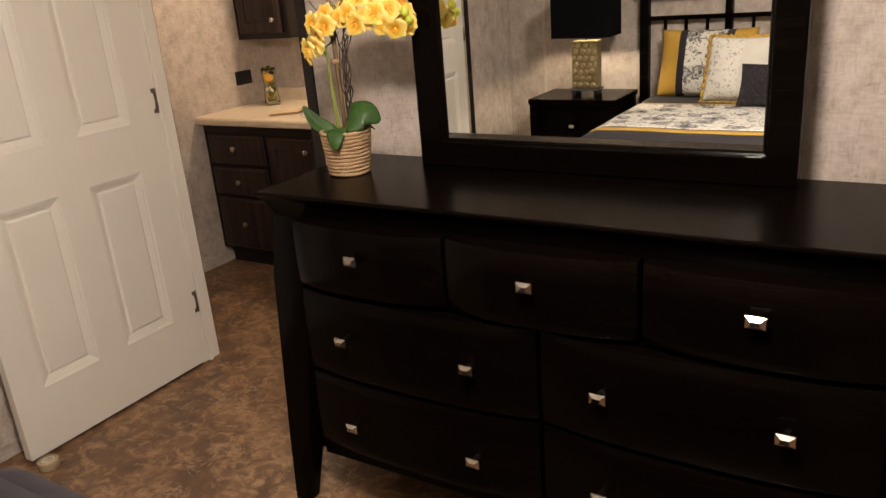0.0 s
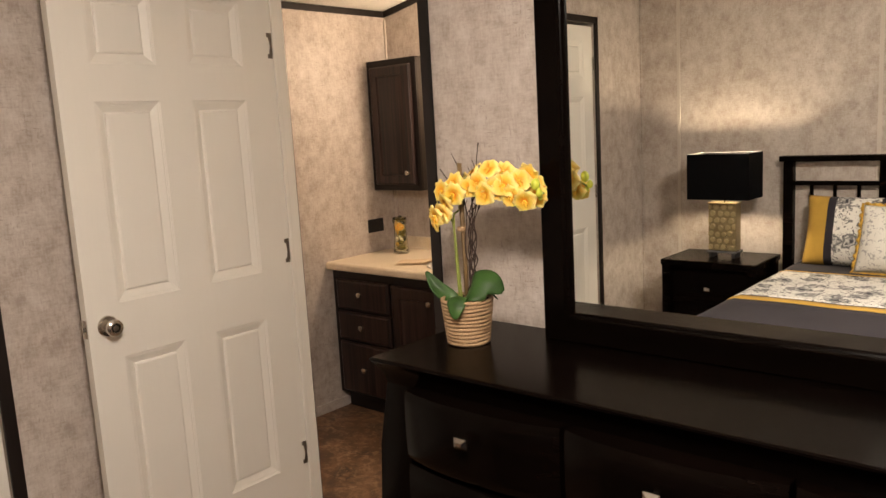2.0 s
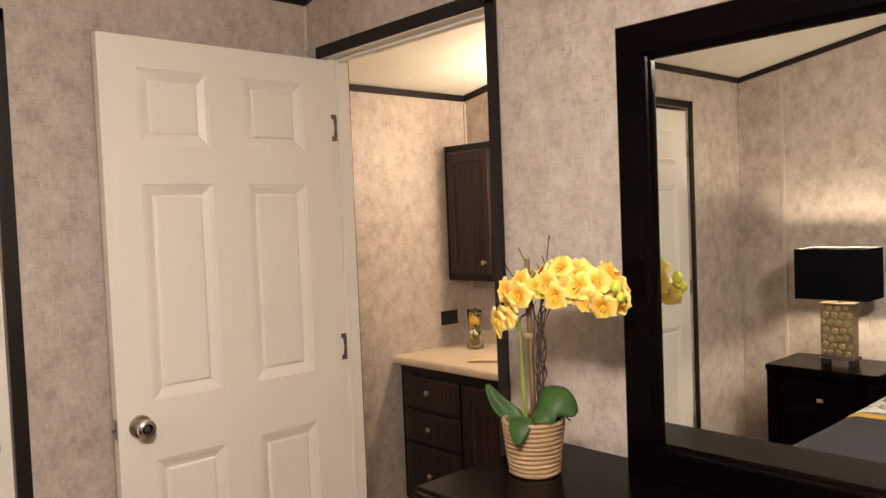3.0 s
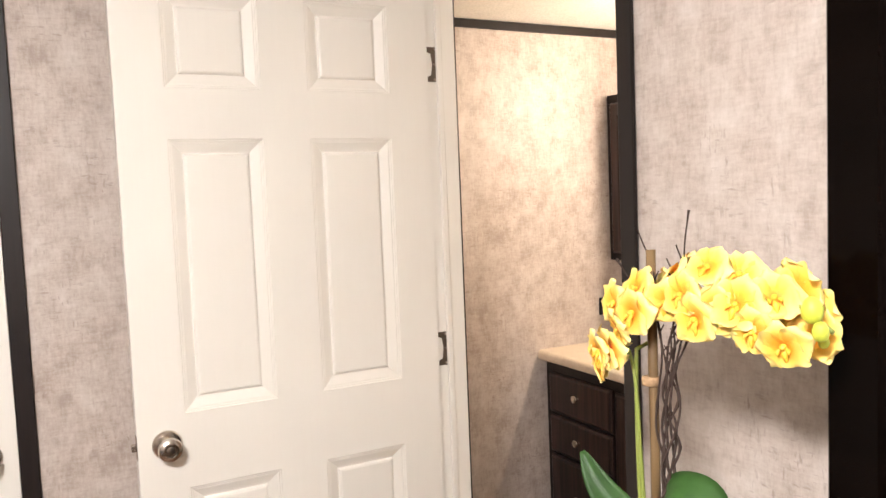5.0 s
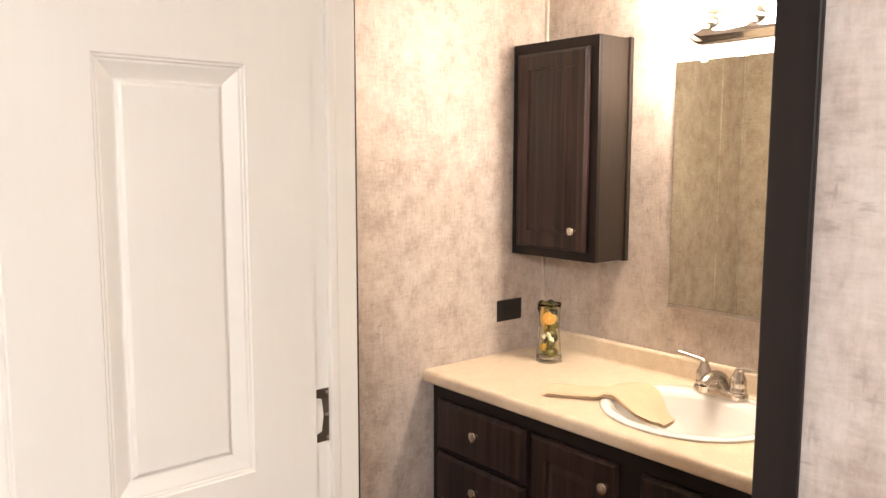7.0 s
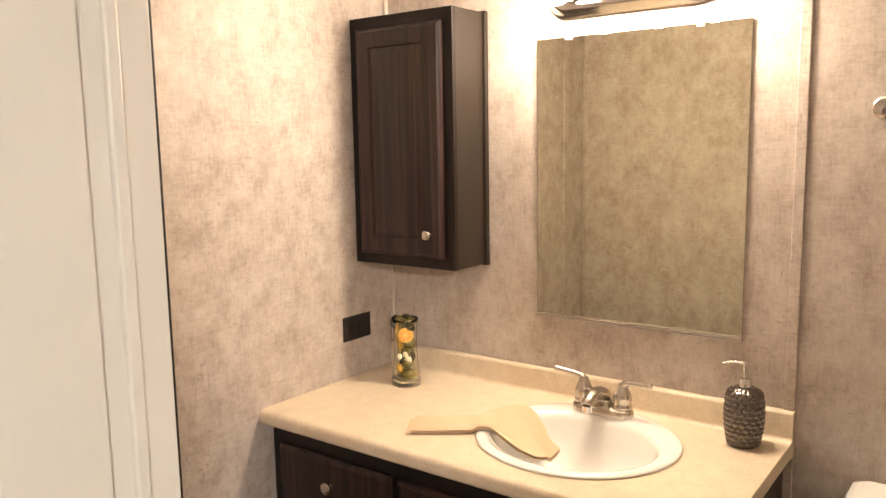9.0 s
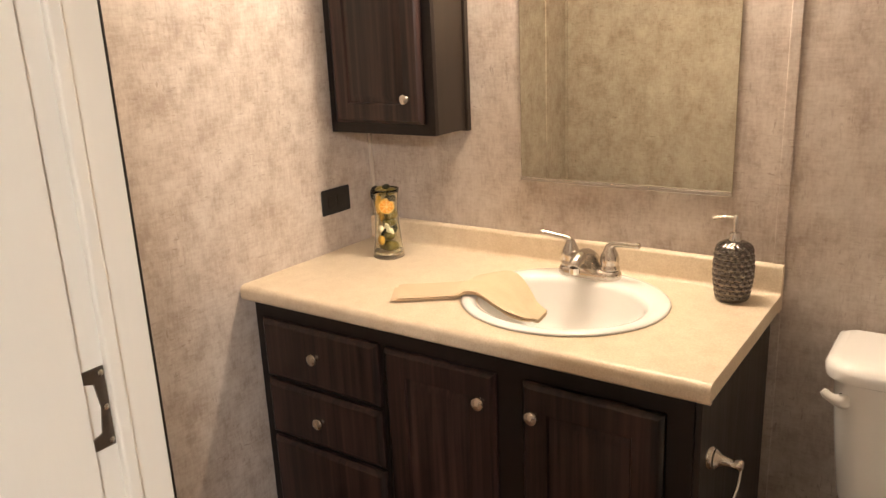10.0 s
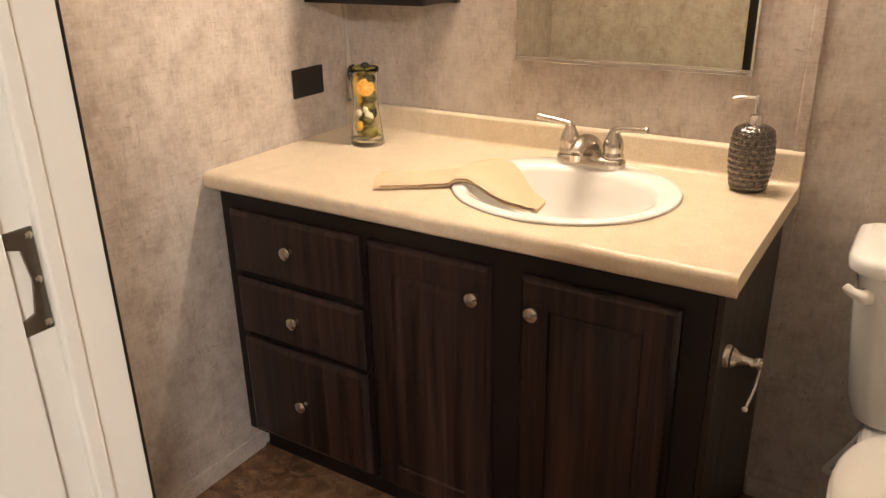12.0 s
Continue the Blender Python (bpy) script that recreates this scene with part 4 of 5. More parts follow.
def bed():
    middle = (BX0 + BX1) / 2
    ob = thing("bed_frame", "espresso-black wooden bed with a slatted headboard", "bed", (middle, BED_WALL + 0.04, 0))
    hw = 0.77
    top = 1.205
    posts = [(-hw, 0.055), (-hw + 0.50, 0.04), (hw - 0.50, 0.04), (hw, 0.055)]
    for x, w in posts:
        low = 0.0 if abs(x) == hw else 0.45
        block("post", (x - w / 2, x + w / 2), (-0.028, 0.028), (low, top - 0.034), ESPRESSO, ob, 0.003)
    block("top_rail", (-hw - 0.05, hw + 0.05), (-0.036, 0.036), (top - 0.0335, top), ESPRESSO, ob, 0.004)
    xs = [p[0] for p in posts]
    for a, b in zip(xs, xs[1:]):
        wa = 0.028 if a == -hw else 0.0205
        wb = 0.028 if b == hw else 0.0205
        block("cross_rail", (a + wa, b - wb), (-0.014, 0.014), (1.032, 1.058), ESPRESSO, ob, 0.003)
        block("low_rail", (a + wa, b - wb), (-0.014, 0.014), (0.42, 0.47), ESPRESSO, ob, 0.003)
        for k in range(1, 4):
            x = a + (b - a) * k / 4
            block("spindle", (x - 0.009, x + 0.009), (-0.009, 0.009), (0.4703, 1.0317), ESPRESSO, ob, 0.002)
    for x in (BX0 - middle + 0.035, BX1 - middle - 0.035):
        block("side_rail", (x - 0.014, x + 0.014), (0.029, 2.02), (0.18, 0.32), ESPRESSO, ob, 0.003)
        block("foot_leg", (x - 0.03, x + 0.03), (1.93, 1.99), (0.0, 0.1795), ESPRESSO, ob, 0.003)
    m = thing("mattress", "white mattress under the bedspread", "mattress", (middle, -0.44, 0.321))
    block("core", (-0.66, 0.66), (-0.99, 0.99), (0.0, 0.255), LINEN, m, 0.04, segments=4)


bed()


def bedspread():
    """A draped cover in sewn bands; each band is a sheet with thickness."""
    middle = (BX0 + BX1) / 2
    ob = thing("bedspread", "charcoal bedspread with a floral band and gold stripes, neatly made", "bedspread", (middle, -0.44, 0.0))
    hw, y0, y1, top, low = 0.70, -0.985, 1.065, 0.603, 0.14

    def surface(u, y, out=0.0):
        """u in -1..1 runs over the top and down both sides."""
        flat, r = hw - 0.05, 0.05
        arc = r * math.pi / 2
        total = flat + arc + (top - r - low)
        s = abs(u) * total
        if s < flat:
            x, z, nx, nz = s, top, 0.0, 1.0
        elif s < flat + arc:
            a = (s - flat) / r
            x, z, nx, nz = flat + r * math.sin(a), top - r + r * math.cos(a), math.sin(a), math.cos(a)
        else:
            x, z, nx, nz = hw, top - r - (s - flat - arc), 1.0, 0.0
            x += 0.016 * math.sin(y * 17 + (2 if u > 0 else 0)) * min(1.0, (s - flat - arc) / 0.2)
        x, nx = (x if u > 0 else -x), (nx if u > 0 else -nx)
        z += 0.004 * noise.noise(Vector((x * 5, y * 5, 1.3))) * nz
        return Vector((x + nx * out, y, z + nz * out))

    bands = [(y0, -0.60, CHARCOAL, "upper_panel"), (-0.60, -0.575, GOLD, "stripe"), (-0.575, 0.080, FLORAL, "floral_panel"), (0.080, 0.102, CHARCOAL, "stripe"), (0.102, 0.170, GOLD, "stripe"), (0.170, 0.192, CHARCOAL, "piping"), (0.192, 0.99, CHARCOAL, "lower_panel")]
    for a, b, material, name in bands:
        bm = bmesh.new()
        n = max(2, int((b - a) / 0.04))
        rows = [[surface(k / 30 - 1, a + (b - a) * i / n, 0.0 if material is CHARCOAL else 0.002) for k in range(61)] for i in range(n + 1)]
        inner = [[surface(k / 30 - 1, a + (b - a) * i / n, -0.008) for k in range(61)] for i in range(n + 1)]
        p, q = sheet(bm, rows), sheet(bm, inner)
        for i in range(60):
            for g, h in ((p[0], q[0]), (p[-1], q[-1])):
                bm.faces.new((g[i], g[i + 1], h[i + 1], h[i]))
        part(name, bm, material, ob, smooth=True)
    # the foot end rounds over and hangs
    bm = bmesh.new()
    rows = []
    for k in range(13):
        s = k / 12
        row = []
        for j in range(41):
            u = j / 20 - 1
            x = hw * u
            if s < 0.35:
                a = s / 0.35 * math.pi / 2
                y, z = 0.99 + 0.075 * math.sin(a), top - 0.075 + 0.075 * math.cos(a)
            else:
                y, z = 1.065 + 0.014 * math.sin(x * 15) * (s - 0.35), top - 0.075 - (top - 0.075 - low) * (s - 0.35) / 0.65
            edge = max(0.0, abs(u) - 0.93) / 0.07
            row.append((x * (1 - 0.0 * edge), y - 0.03 * edge ** 2, z - 0.035 * edge ** 2 * (1 if s < 0.35 else 0.3)))
        rows.append(row)
    sheet(bm, rows)
    hang = part("foot_panel", bm, CHARCOAL, ob, smooth=True)
    solid = hang.modifiers.new("thickness", "SOLIDIFY")
    solid.thickness, solid.offset = 0.006, -1


bedspread()


def pillow(name, label, w, h, t, at, lean, turn, bands, ruffle=None, quilt=False):
    """A stuffed cushion; bands: (from, to, material, name) across its width, 0..1."""
    ob = thing(name, label, "pillow", at, group="pillows on the bed")
    ob.matrix_basis = pose(*at, 0, 0, turn) @ pose(0, 0, 0, lean, 0, 0)
    n = 90 if quilt else 26

    def point(u, v, side):
        a, b = 2 * u - 1, 2 * v - 1
        thick = t * (max(0.0, 1 - abs(a) ** 2.6) * max(0.0, 1 - abs(b) ** 2.6)) ** 0.55
        pinch = 1 - 0.05 * (1 - abs(b) ** 2)
        pinch2 = 1 - 0.05 * (1 - abs(a) ** 2)
        wave = 0.006 * noise.noise(Vector((u * 4, v * 4, side * 3 + w * 9)))
        if quilt:
            wave -= 0.007 * max(abs(math.sin((u * w + v * h) * 62)) ** 10, abs(math.sin((u * w - v * h) * 62)) ** 10)
        return Vector((a * w / 2 * pinch, side * thick / 2 + side * wave * (1 if thick > 0.01 else 0), h / 2 + b * h / 2 * pinch2))

    for i, (p, q, material, label2) in enumerate(bands):
        bm = bmesh.new()
        c = max(2, round(n * (q - p)))
        for side in (-1, 1):
            sheet(bm, [[point(p + (q - p) * k / c, j / n, side) for k in range(c + 1)] for j in range(n + 1)])
        bmesh.ops.remove_doubles(bm, verts=bm.verts, dist=0.0008)
        part(label2, bm, material, ob, smooth=True)
    if ruffle:
        bm = bmesh.new()
        ring, outer = [], []
        m = 160
        for k in range(m):
            s = 4 * k / m
            e, f = int(s), s - int(s)
            u, v = ((f, 0), (1, f), (1 - f, 1), (0, 1 - f))[e]
            base = point(u, v, 1)
            a, b = 2 * u - 1, 2 * v - 1
            out = Vector((a if abs(a) >= abs(b) - 1e-6 else a ** 5, 0, b if abs(b) >= abs(a) - 1e-6 else b ** 5)).normalized()
            wob = 0.010 * math.sin(k * 1.35)
            ring.append(bm.verts.new(base - out * 0.004))
            outer.append(bm.verts.new(base + out * (0.016 + 0.004 * math.sin(k * 2.1)) + Vector((0, wob, 0))))
        for k in range(m):
            bm.faces.new((ring[k], ring[(k + 1) % m], outer[(k + 1) % m], outer[k]))
        r = part("ruffle", bm, ruffle, ob, "golden ruffled edge", smooth=True)
        solid = r.modifiers.new("thickness", "SOLIDIFY")
        solid.thickness = 0.002
    return ob


SHAM = [(0.0, 0.22, GOLD, "side_panel"), (0.22, 0.30, CHARCOAL, "stripe"), (0.30, 0.70, FLORAL, "middle_panel"), (0.70, 0.78, CHARCOAL, "stripe"), (0.78, 1.0, GOLD, "side_panel")]
sham = pillow("pillow_sham", "gold, charcoal and floral pillow sham leaning on the headboard", 0.56, 0.40, 0.17, (-1.08, -1.250, 0.600), 16, 2, SHAM)
copy_thing(sham, pose(-0.42, -1.250, 0.600, 0, 0, -3) @ pose(0, 0, 0, 16, 0, 0))
pillow("throw_pillow", "off-white square throw pillow with grey flower and gold ruffle", 0.385, 0.37, 0.15, (-0.862, -1.075, 0.604), 20, 8, [(0.0, 0.55, FLORAL_GREY, "printed_half"), (0.55, 1.0, LINEN, "plain_half")], GOLD)
pillow("lumbar_pillow", "charcoal quilted lumbar pillow with a gold end band", 0.44, 0.235, 0.13, (-0.615, -0.925, 0.606), 22, 6, [(0.0, 0.68, CHARCOAL, "quilted_panel"), (0.68, 0.88, GOLD, "band"), (0.88, 1.0, CHARCOAL, "end_panel")], None, True)


def nightstand():
    x0, x1, y0, y1, top = -2.115, -1.540, -1.475, -1.050, 0.612
    ob = thing("nightstand", "espresso-black nightstand with one drawer and a small metal knob", "nightstand", ((x0 + x1) / 2, (y0 + y1) / 2, 0))
    hw, hd = (x1 - x0) / 2, (y1 - y0) / 2
    bm = bmesh.new()
    rings = [[bm.verts.new((sx * (hw - i), sy * (hd - i), z)) for sx, sy in ((-1, -1), (1, -1), (1, 1), (-1, 1))] for i, z in ((0.003, top), (0.0, top - 0.003), (0.0, top - 0.030), (0.003, top - 0.033), (0.004, top - 0.036))]
    loft(bm, rings)
    soft(part("top", bm, ESPRESSO, ob), 25)
    for sx in (-1, 1):
        block("side_panel", tuple(sorted((sx * (hw - 0.004), sx * (hw - 0.056)))), (-hd + 0.02, hd - 0.006), (0.0, top - 0.0365), ESPRESSO, ob, 0.003)
    part("carcass", boxes(((-hw + 0.057, hw - 0.057), (-hd + 0.02, hd - 0.05), (0.10, top - 0.037))), ESPRESSO, ob)
    for low, high in ((0.345, 0.545), (0.125, 0.330)):
        bm = bmesh.new()
        box(bm, (-hw + 0.062, hw - 0.062), (hd - 0.0495, hd - 0.026), (low, high), 0.006, 3)
        d = part("drawer", bm, ESPRESSO, ob)
        bm = bmesh.new()
        z = (low + high) / 2
        box(bm, (-0.005, 0.005), (hd - 0.026, hd - 0.012), (z - 0.005, z + 0.005))
        box(bm, (-0.018, 0.018), (hd - 0.012, hd - 0.004), (z - 0.011, z + 0.011), 0.003)
        part("knob", bm, NICKEL, d, "square brushed nickel knob")


nightstand()


def table_lamp():
    x, y, z = -1.80, -1.26, 0.612
    ob = thing("table_lamp", "table lamp with black rectangular shade and hammered gold block base, lit", "lamp", (x, y, z))
    gold = plain("hammered champagne metal", (0.50, 0.41, 0.23), 0.38, 0.85, vary=0.2, relief=0.3)
    for sx in (-1, 1):
        block("foot", tuple(sorted((sx * 0.058, sx * 0.082))), (-0.045, 0.045), (0.0, 0.030), BLACK_PLASTIC, ob, 0.003)
    block("plinth", (-0.094, 0.094), (-0.052, 0.052), (0.0305, 0.044), plain("smoked acrylic", (0.10, 0.10, 0.10), 0.12, vary=0.05), ob, 0.003)
    # block with raised cells
    bm = bmesh.new()
    box(bm, (-0.083, 0.083), (-0.040, 0.040), (0.0445, 0.325), 0.003)
    block_base = part("base", bm, plain("dark groove metal", (0.34, 0.27, 0.15), 0.5, 0.7), ob, "hammered champagne gold block")
    rng = random.Random(5)
    for face in (1, -1):
        for row in range(7):
            for col in range(4):
                cx = -0.062 + col * 0.0415 + (0.010 if row % 2 else -0.010) + rng.uniform(-0.005, 0.005)
                cz = 0.062 + row * 0.041 + rng.uniform(-0.005, 0.005)
                bm = bmesh.new()
                rings = []
                rad = [rng.uniform(0.0165, 0.0215) for _ in range(7)]
                for f, dy in ((1.0, 0.0402), (0.88, 0.0445), (0.55, 0.0450), (0.2, 0.0440)):
                    rings.append([bm.verts.new((max(-0.081, min(0.081, cx + f * r * math.cos(2 * math.pi * k / 7 + row))), face * dy, max(0.047, min(0.322, cz + f * r * math.sin(2 * math.pi * k / 7 + row))))) for k, r in enumerate(rad)])
                loft(bm, rings)
                part("cell", bm, gold, block_base, smooth=True)
    block("cap", (-0.088, 0.088), (-0.045, 0.045), (0.3255, 0.334), gold, ob, 0.002)
    bm = bmesh.new()
    lathe(bm, [(0.006, 0.3345), (0.006, 0.40), (0.014, 0.402), (0.014, 0.45), (0.010, 0.452)], 16)
    soft(part("neck", bm, NICKEL, ob))
    bm = bmesh.new()
    w, d, low, high, th = 0.185, 0.115, 0.358, 0.628, 0.003
    for sx in (-1, 1):
        box(bm, tuple(sorted((sx * w, sx * (w - th)))), (-d, d), (low, high))
        box(bm, (-w + th, w - th), tuple(sorted((sx * d, sx * (d - th)))), (low, high))
    part("shade", bm, BLACK_CLOTH, ob, "black fabric rectangular shade")
    bm = bmesh.new()
    for sx in (-1, 1):
        box(bm, tuple(sorted((sx * (w - 0.0035), sx * (w - 0.0065)))), (-d + 0.004, d - 0.004), (high - 0.004, high + 0.001))
        box(bm, (-w + 0.007, w - 0.007), tuple(sorted((sx * (d - 0.0035), sx * (d - 0.0065)))), (high - 0.004, high + 0.001))
    part("shade_rim", bm, PLASTIC_WHITE, ob, "pale inner rim of the shade")
    bm = bmesh.new()
    lathe(bm, [(0.012, 0.4525), (0.020, 0.468), (0.029, 0.490), (0.029, 0.505), (0.018, 0.525), (0.004, 0.531)], 20)
    part("bulb", bm, glow("lit bedside bulb", (1.0, 0.80, 0.56), LAMP_GLOW), ob, "lit bulb", smooth=True)


table_lamp()


# ---- orchid on the dresser ----
PETAL = petal_skin()
LEAF = leaf_skin()
ROPE = rope_skin()
STAKE = wood("bamboo stake", (0.11, 0.065, 0.026), (0.26, 0.17, 0.075), 0.5)
STEM = plain("green orchid stem", (0.22, 0.26, 0.05), 0.5, vary=0.25)
TWIG = plain("brown twig bark", (0.036, 0.020, 0.014), 0.85, vary=0.35, relief=0.6)
LIP = plain("orange orchid lip", (0.84, 0.47, 0.035), 0.5, vary=0.25)
BUD = plain("yellow green bud", (0.48, 0.52, 0.05), 0.5, vary=0.2)
SOIL = plain("brown moss filling", (0.06, 0.04, 0.025), 0.95, vary=0.4, relief=1.0)


def petal_mesh(length, width, cup, ruffle, seed):
    """A petal lying along +x, its root at the origin, facing +z."""
    bm = bmesh.new()
    rows, n, m = [], 9, 8
    for i in range(n + 1):
        t = i / n
        w = width / 2 * (max(0.0, 1 - abs(2 * (0.05 + 0.93 * t ** 0.85) - 1) ** 2.3)) ** 0.5
        row = []
        for j in range(m + 1):
            s = 2 * j / m - 1
            z = cup * (math.sin(t * 2.6) * 0.8 - 0.9 * t * t) + 0.006 * s * s * (1 - t) + ruffle * math.sin(7 * t + 5 * s + seed) * (abs(s) * 0.7 + 0.5 * t) * t
            row.append((0.003 + length * t - 0.26 * length * s * s * t, w * s, z))
        rows.append(row)
    sheet(bm, rows)
    mesh = bpy.data.meshes.new("petal")
    bm.to_mesh(mesh)
    bm.free()
    mesh.materials.append(PETAL)
    mesh.shade_smooth()
    return mesh


def lip_mesh():
    bm = bmesh.new()
    lathe(bm, [(0.0015, -0.002), (0.005, 0.002), (0.0055, 0.006), (0.003, 0.010), (0.001, 0.011)], 10)
    for side in (-1, 1):
        tube(bm, [(0.002, side * 0.003, 0.004), (0.004, side * 0.008, 0.010), (0.009, side * 0.009, 0.014)], [0.002, 0.0035, 0.001], 7)
    tube(bm, [(0.003, 0, 0.004), (0.011, 0, 0.009), (0.018, 0, 0.008), (0.022, 0, 0.012)], [0.003, 0.005, 0.004, 0.001], 8)
    bmesh.ops.recalc_face_normals(bm, faces=bm.faces)
    mesh = bpy.data.meshes.new("bloom")
    bm.to_mesh(mesh)
    bm.free()
    mesh.materials.append(LIP)
    mesh.shade_smooth()
    return mesh


def orchid():
    base = Vector((-1.258, 1.568, 0.9325))
    ob = thing("potted_orchid", "artificial yellow orchid in a rope-wound pot with twigs, on the dresser", "plant", base)
    rng = random.Random(11)
    # pot: a liner wound with coils of rope
    bm = bmesh.new()
    lathe(bm, [(0.046, 0.001), (0.048, 0.004), (0.060, 0.110), (0.058, 0.112), (0.055, 0.100), (0.010, 0.098)], 32)
    soft(part("pot", bm, SOIL, ob, "brown pot liner with moss filling"))
    coils = 12
    for i in range(coils):
        z = 0.0055 + i * 0.0098
        big = 0.0505 + 0.0125 * i / (coils - 1)
        bm = bmesh.new()
        rings = []
        n = 72
        for k in range(n):
            a = 2 * math.pi * k / n
            ring = []
            for j in range(8):
                b = 2 * math.pi * j / 8
                r = 0.0056 * (1 + 0.16 * math.cos(2 * b + a * 40))
                ring.append(bm.verts.new(((big + r * math.cos(b)) * math.cos(a), (big + r * math.cos(b)) * math.sin(a), z + r * math.sin(b) + 0.0006 * math.sin(3 * a + i))))
            rings.append(ring)
        loft(bm, [*rings, rings[0]], False)
        part("rope_coil", bm, ROPE, ob, "wound jute rope coil" if i == 0 else "", smooth=True)
    def lean(x, y, z):
        """Stake and twigs stand almost upright."""
        return x, y + 0.012 * min(1.4, max(0.0, (z - 0.10) / 0.25)), z + 0.004

    def arch_lean(x, y, z):
        """The flowering arch leans back towards the wall as it leaves the stake."""
        return x, y + 0.012 + 0.034 * min(1.0, max(0.0, (x + 0.06) / 0.12)), z - 0.002

    # leaves
    def blade(points, width, droop, roll=0.0):
        bm = bmesh.new()
        path = curve_points(points, 7)
        rows = []
        for i, p in enumerate(path):
            t = i / (len(path) - 1)
            way = (path[min(i + 1, len(path) - 1)] - path[max(i - 1, 0)]).normalized()
            side = way.cross(Vector((0, 0, 1))).normalized()
            up = side.cross(way)
            turn = radians(roll) * min(1.0, 2.5 * t)
            side, up = side * math.cos(turn) + up * math.sin(turn), up * math.cos(turn) - side * math.sin(turn)
            w = width / 2 * max(0.02, math.sin(math.pi * (0.10 + 0.88 * t ** 0.9))) ** 0.7
            rows.append([p + side * w * s - up * droop * (1 - abs(s)) * w for s in (-1, -0.7, -0.35, 0, 0.35, 0.7, 1)])
        sheet(bm, rows)
        leaf = part("leaf", bm, LEAF, ob, smooth=True)
        solid = leaf.modifiers.new("thickness", "SOLIDIFY")
        solid.thickness = 0.0018
    blade([(-0.004, -0.004, 0.102), (-0.040, -0.016, 0.118), (-0.080, -0.022, 0.142), (-0.116, -0.022, 0.180)], 0.042, 0.35, 42)
    blade([(0.005, 0.0, 0.100), (0.030, -0.006, 0.142), (0.066, 0.010, 0.158), (0.098, 0.026, 0.136)], 0.088, -0.25, -52)
    blade([(0.002, -0.008, 0.108), (0.012, -0.046, 0.126), (0.022, -0.070, 0.108), (0.026, -0.080, 0.080)], 0.052, -0.20)
    blade([(0.0, 0.010, 0.100), (0.020, 0.030, 0.124), (0.034, 0.052, 0.122), (0.046, 0.070, 0.104)], 0.045, -0.25)
    # stake, stems and twigs
    bm = bmesh.new()
    tube(bm, [lean(*p) for p in ((-0.004, 0.006, 0.095), (-0.008, 0.006, 0.20), (-0.014, 0.006, 0.30), (-0.022, 0.006, 0.455))], 0.0062, 12)
    part("stake", bm, STAKE, ob, "bamboo stake", smooth=True)
    arch = curve_points([(-0.020, -0.004, 0.10), (-0.030, -0.004, 0.22), (-0.034, -0.004, 0.34), (-0.015, -0.006, 0.42), (0.050, -0.008, 0.432), (0.125, -0.010, 0.426), (0.180, -0.012, 0.405), (0.216, -0.014, 0.385)], 8)
    arch = [arch_lean(p[0], p[1] + 0.014, p[2]) if p[2] > 0.33 else lean(*p) for p in arch]
    bm = bmesh.new()
    tube(bm, arch, 0.0028, 8)
    part("flower_stem", bm, STEM, ob, "green arching flower stem", smooth=True)
    bm = bmesh.new()
    tube(bm, [lean(*p) for p in curve_points([(-0.014, -0.002, 0.10), (-0.022, -0.006, 0.20), (-0.034, -0.008, 0.30), (-0.060, -0.010, 0.345), (-0.078, -0.012, 0.330)], 8)], 0.0025, 8)
    part("flower_stem", bm, STEM, ob, smooth=True)
    bm = bmesh.new()
    lathe(bm, [(0.0105, 0.283), (0.0115, 0.286), (0.0115, 0.291), (0.0105, 0.294)], 16, (-0.016, 0.013, 0.004))
    part("raffia_tie", bm, ROPE, ob, "raffia tie", smooth=True)
    tips = [(0.040, 0.010, 0.505), (-0.046, 0.006, 0.480), (0.012, 0.016, 0.462), (-0.084, 0.004, 0.440), (0.032, 0.010, 0.400), (0.015, 0.0, 0.430), (0.020, 0.014, 0.420), (0.004, 0.008, 0.445)]
    for i, tip in enumerate(tips):
        bm = bmesh.new()
        pts = [Vector((0.006 + 0.003 * i, 0.003 * i - 0.004, 0.095))]
        for k in range(1, 9):
            t = k / 9
            pts.append(Vector((0.012 + 0.006 * math.sin(i * 2.1 + k * 1.3) + tip[0] * t ** 3, 0.008 + 0.006 * math.cos(i * 1.7 + k * 1.1) + tip[1] * t ** 2, 0.095 + (tip[2] - 0.095) * t)) + Vector((rng.uniform(-0.005, 0.005), rng.uniform(-0.005, 0.005), rng.uniform(-0.008, 0.008))))
        pts.append(Vector(tip))
        pts = [Vector(lean(*p)) for p in pts]
        path = curve_points(pts, 4)
        tube(bm, path, [0.0019 - 0.0009 * k / len(path) + (0.0007 if (k * 7 + i * 3) % 9 == 0 else 0.0) for k in range(len(path))], 7)
        for k in (len(path) * 2 // 3, len(path) * 5 // 6):
            p = path[k]
            tube(bm, [p, p + Vector((rng.uniform(-0.012, 0.012), rng.uniform(-0.008, 0.004), 0.012))], [0.0013, 0.0006], 6)
        part("twig", bm, TWIG, ob, "brown curly twig" if i == 0 else "", smooth=True)
    # blooms
    wide = [petal_mesh(0.043, 0.066, 0.007, 0.0055, s) for s in (0.3, 2.1)]
    narrow = [petal_mesh(0.042, 0.050, 0.006, 0.0045, s) for s in (1.0, 3.3)]
    centre = lip_mesh()
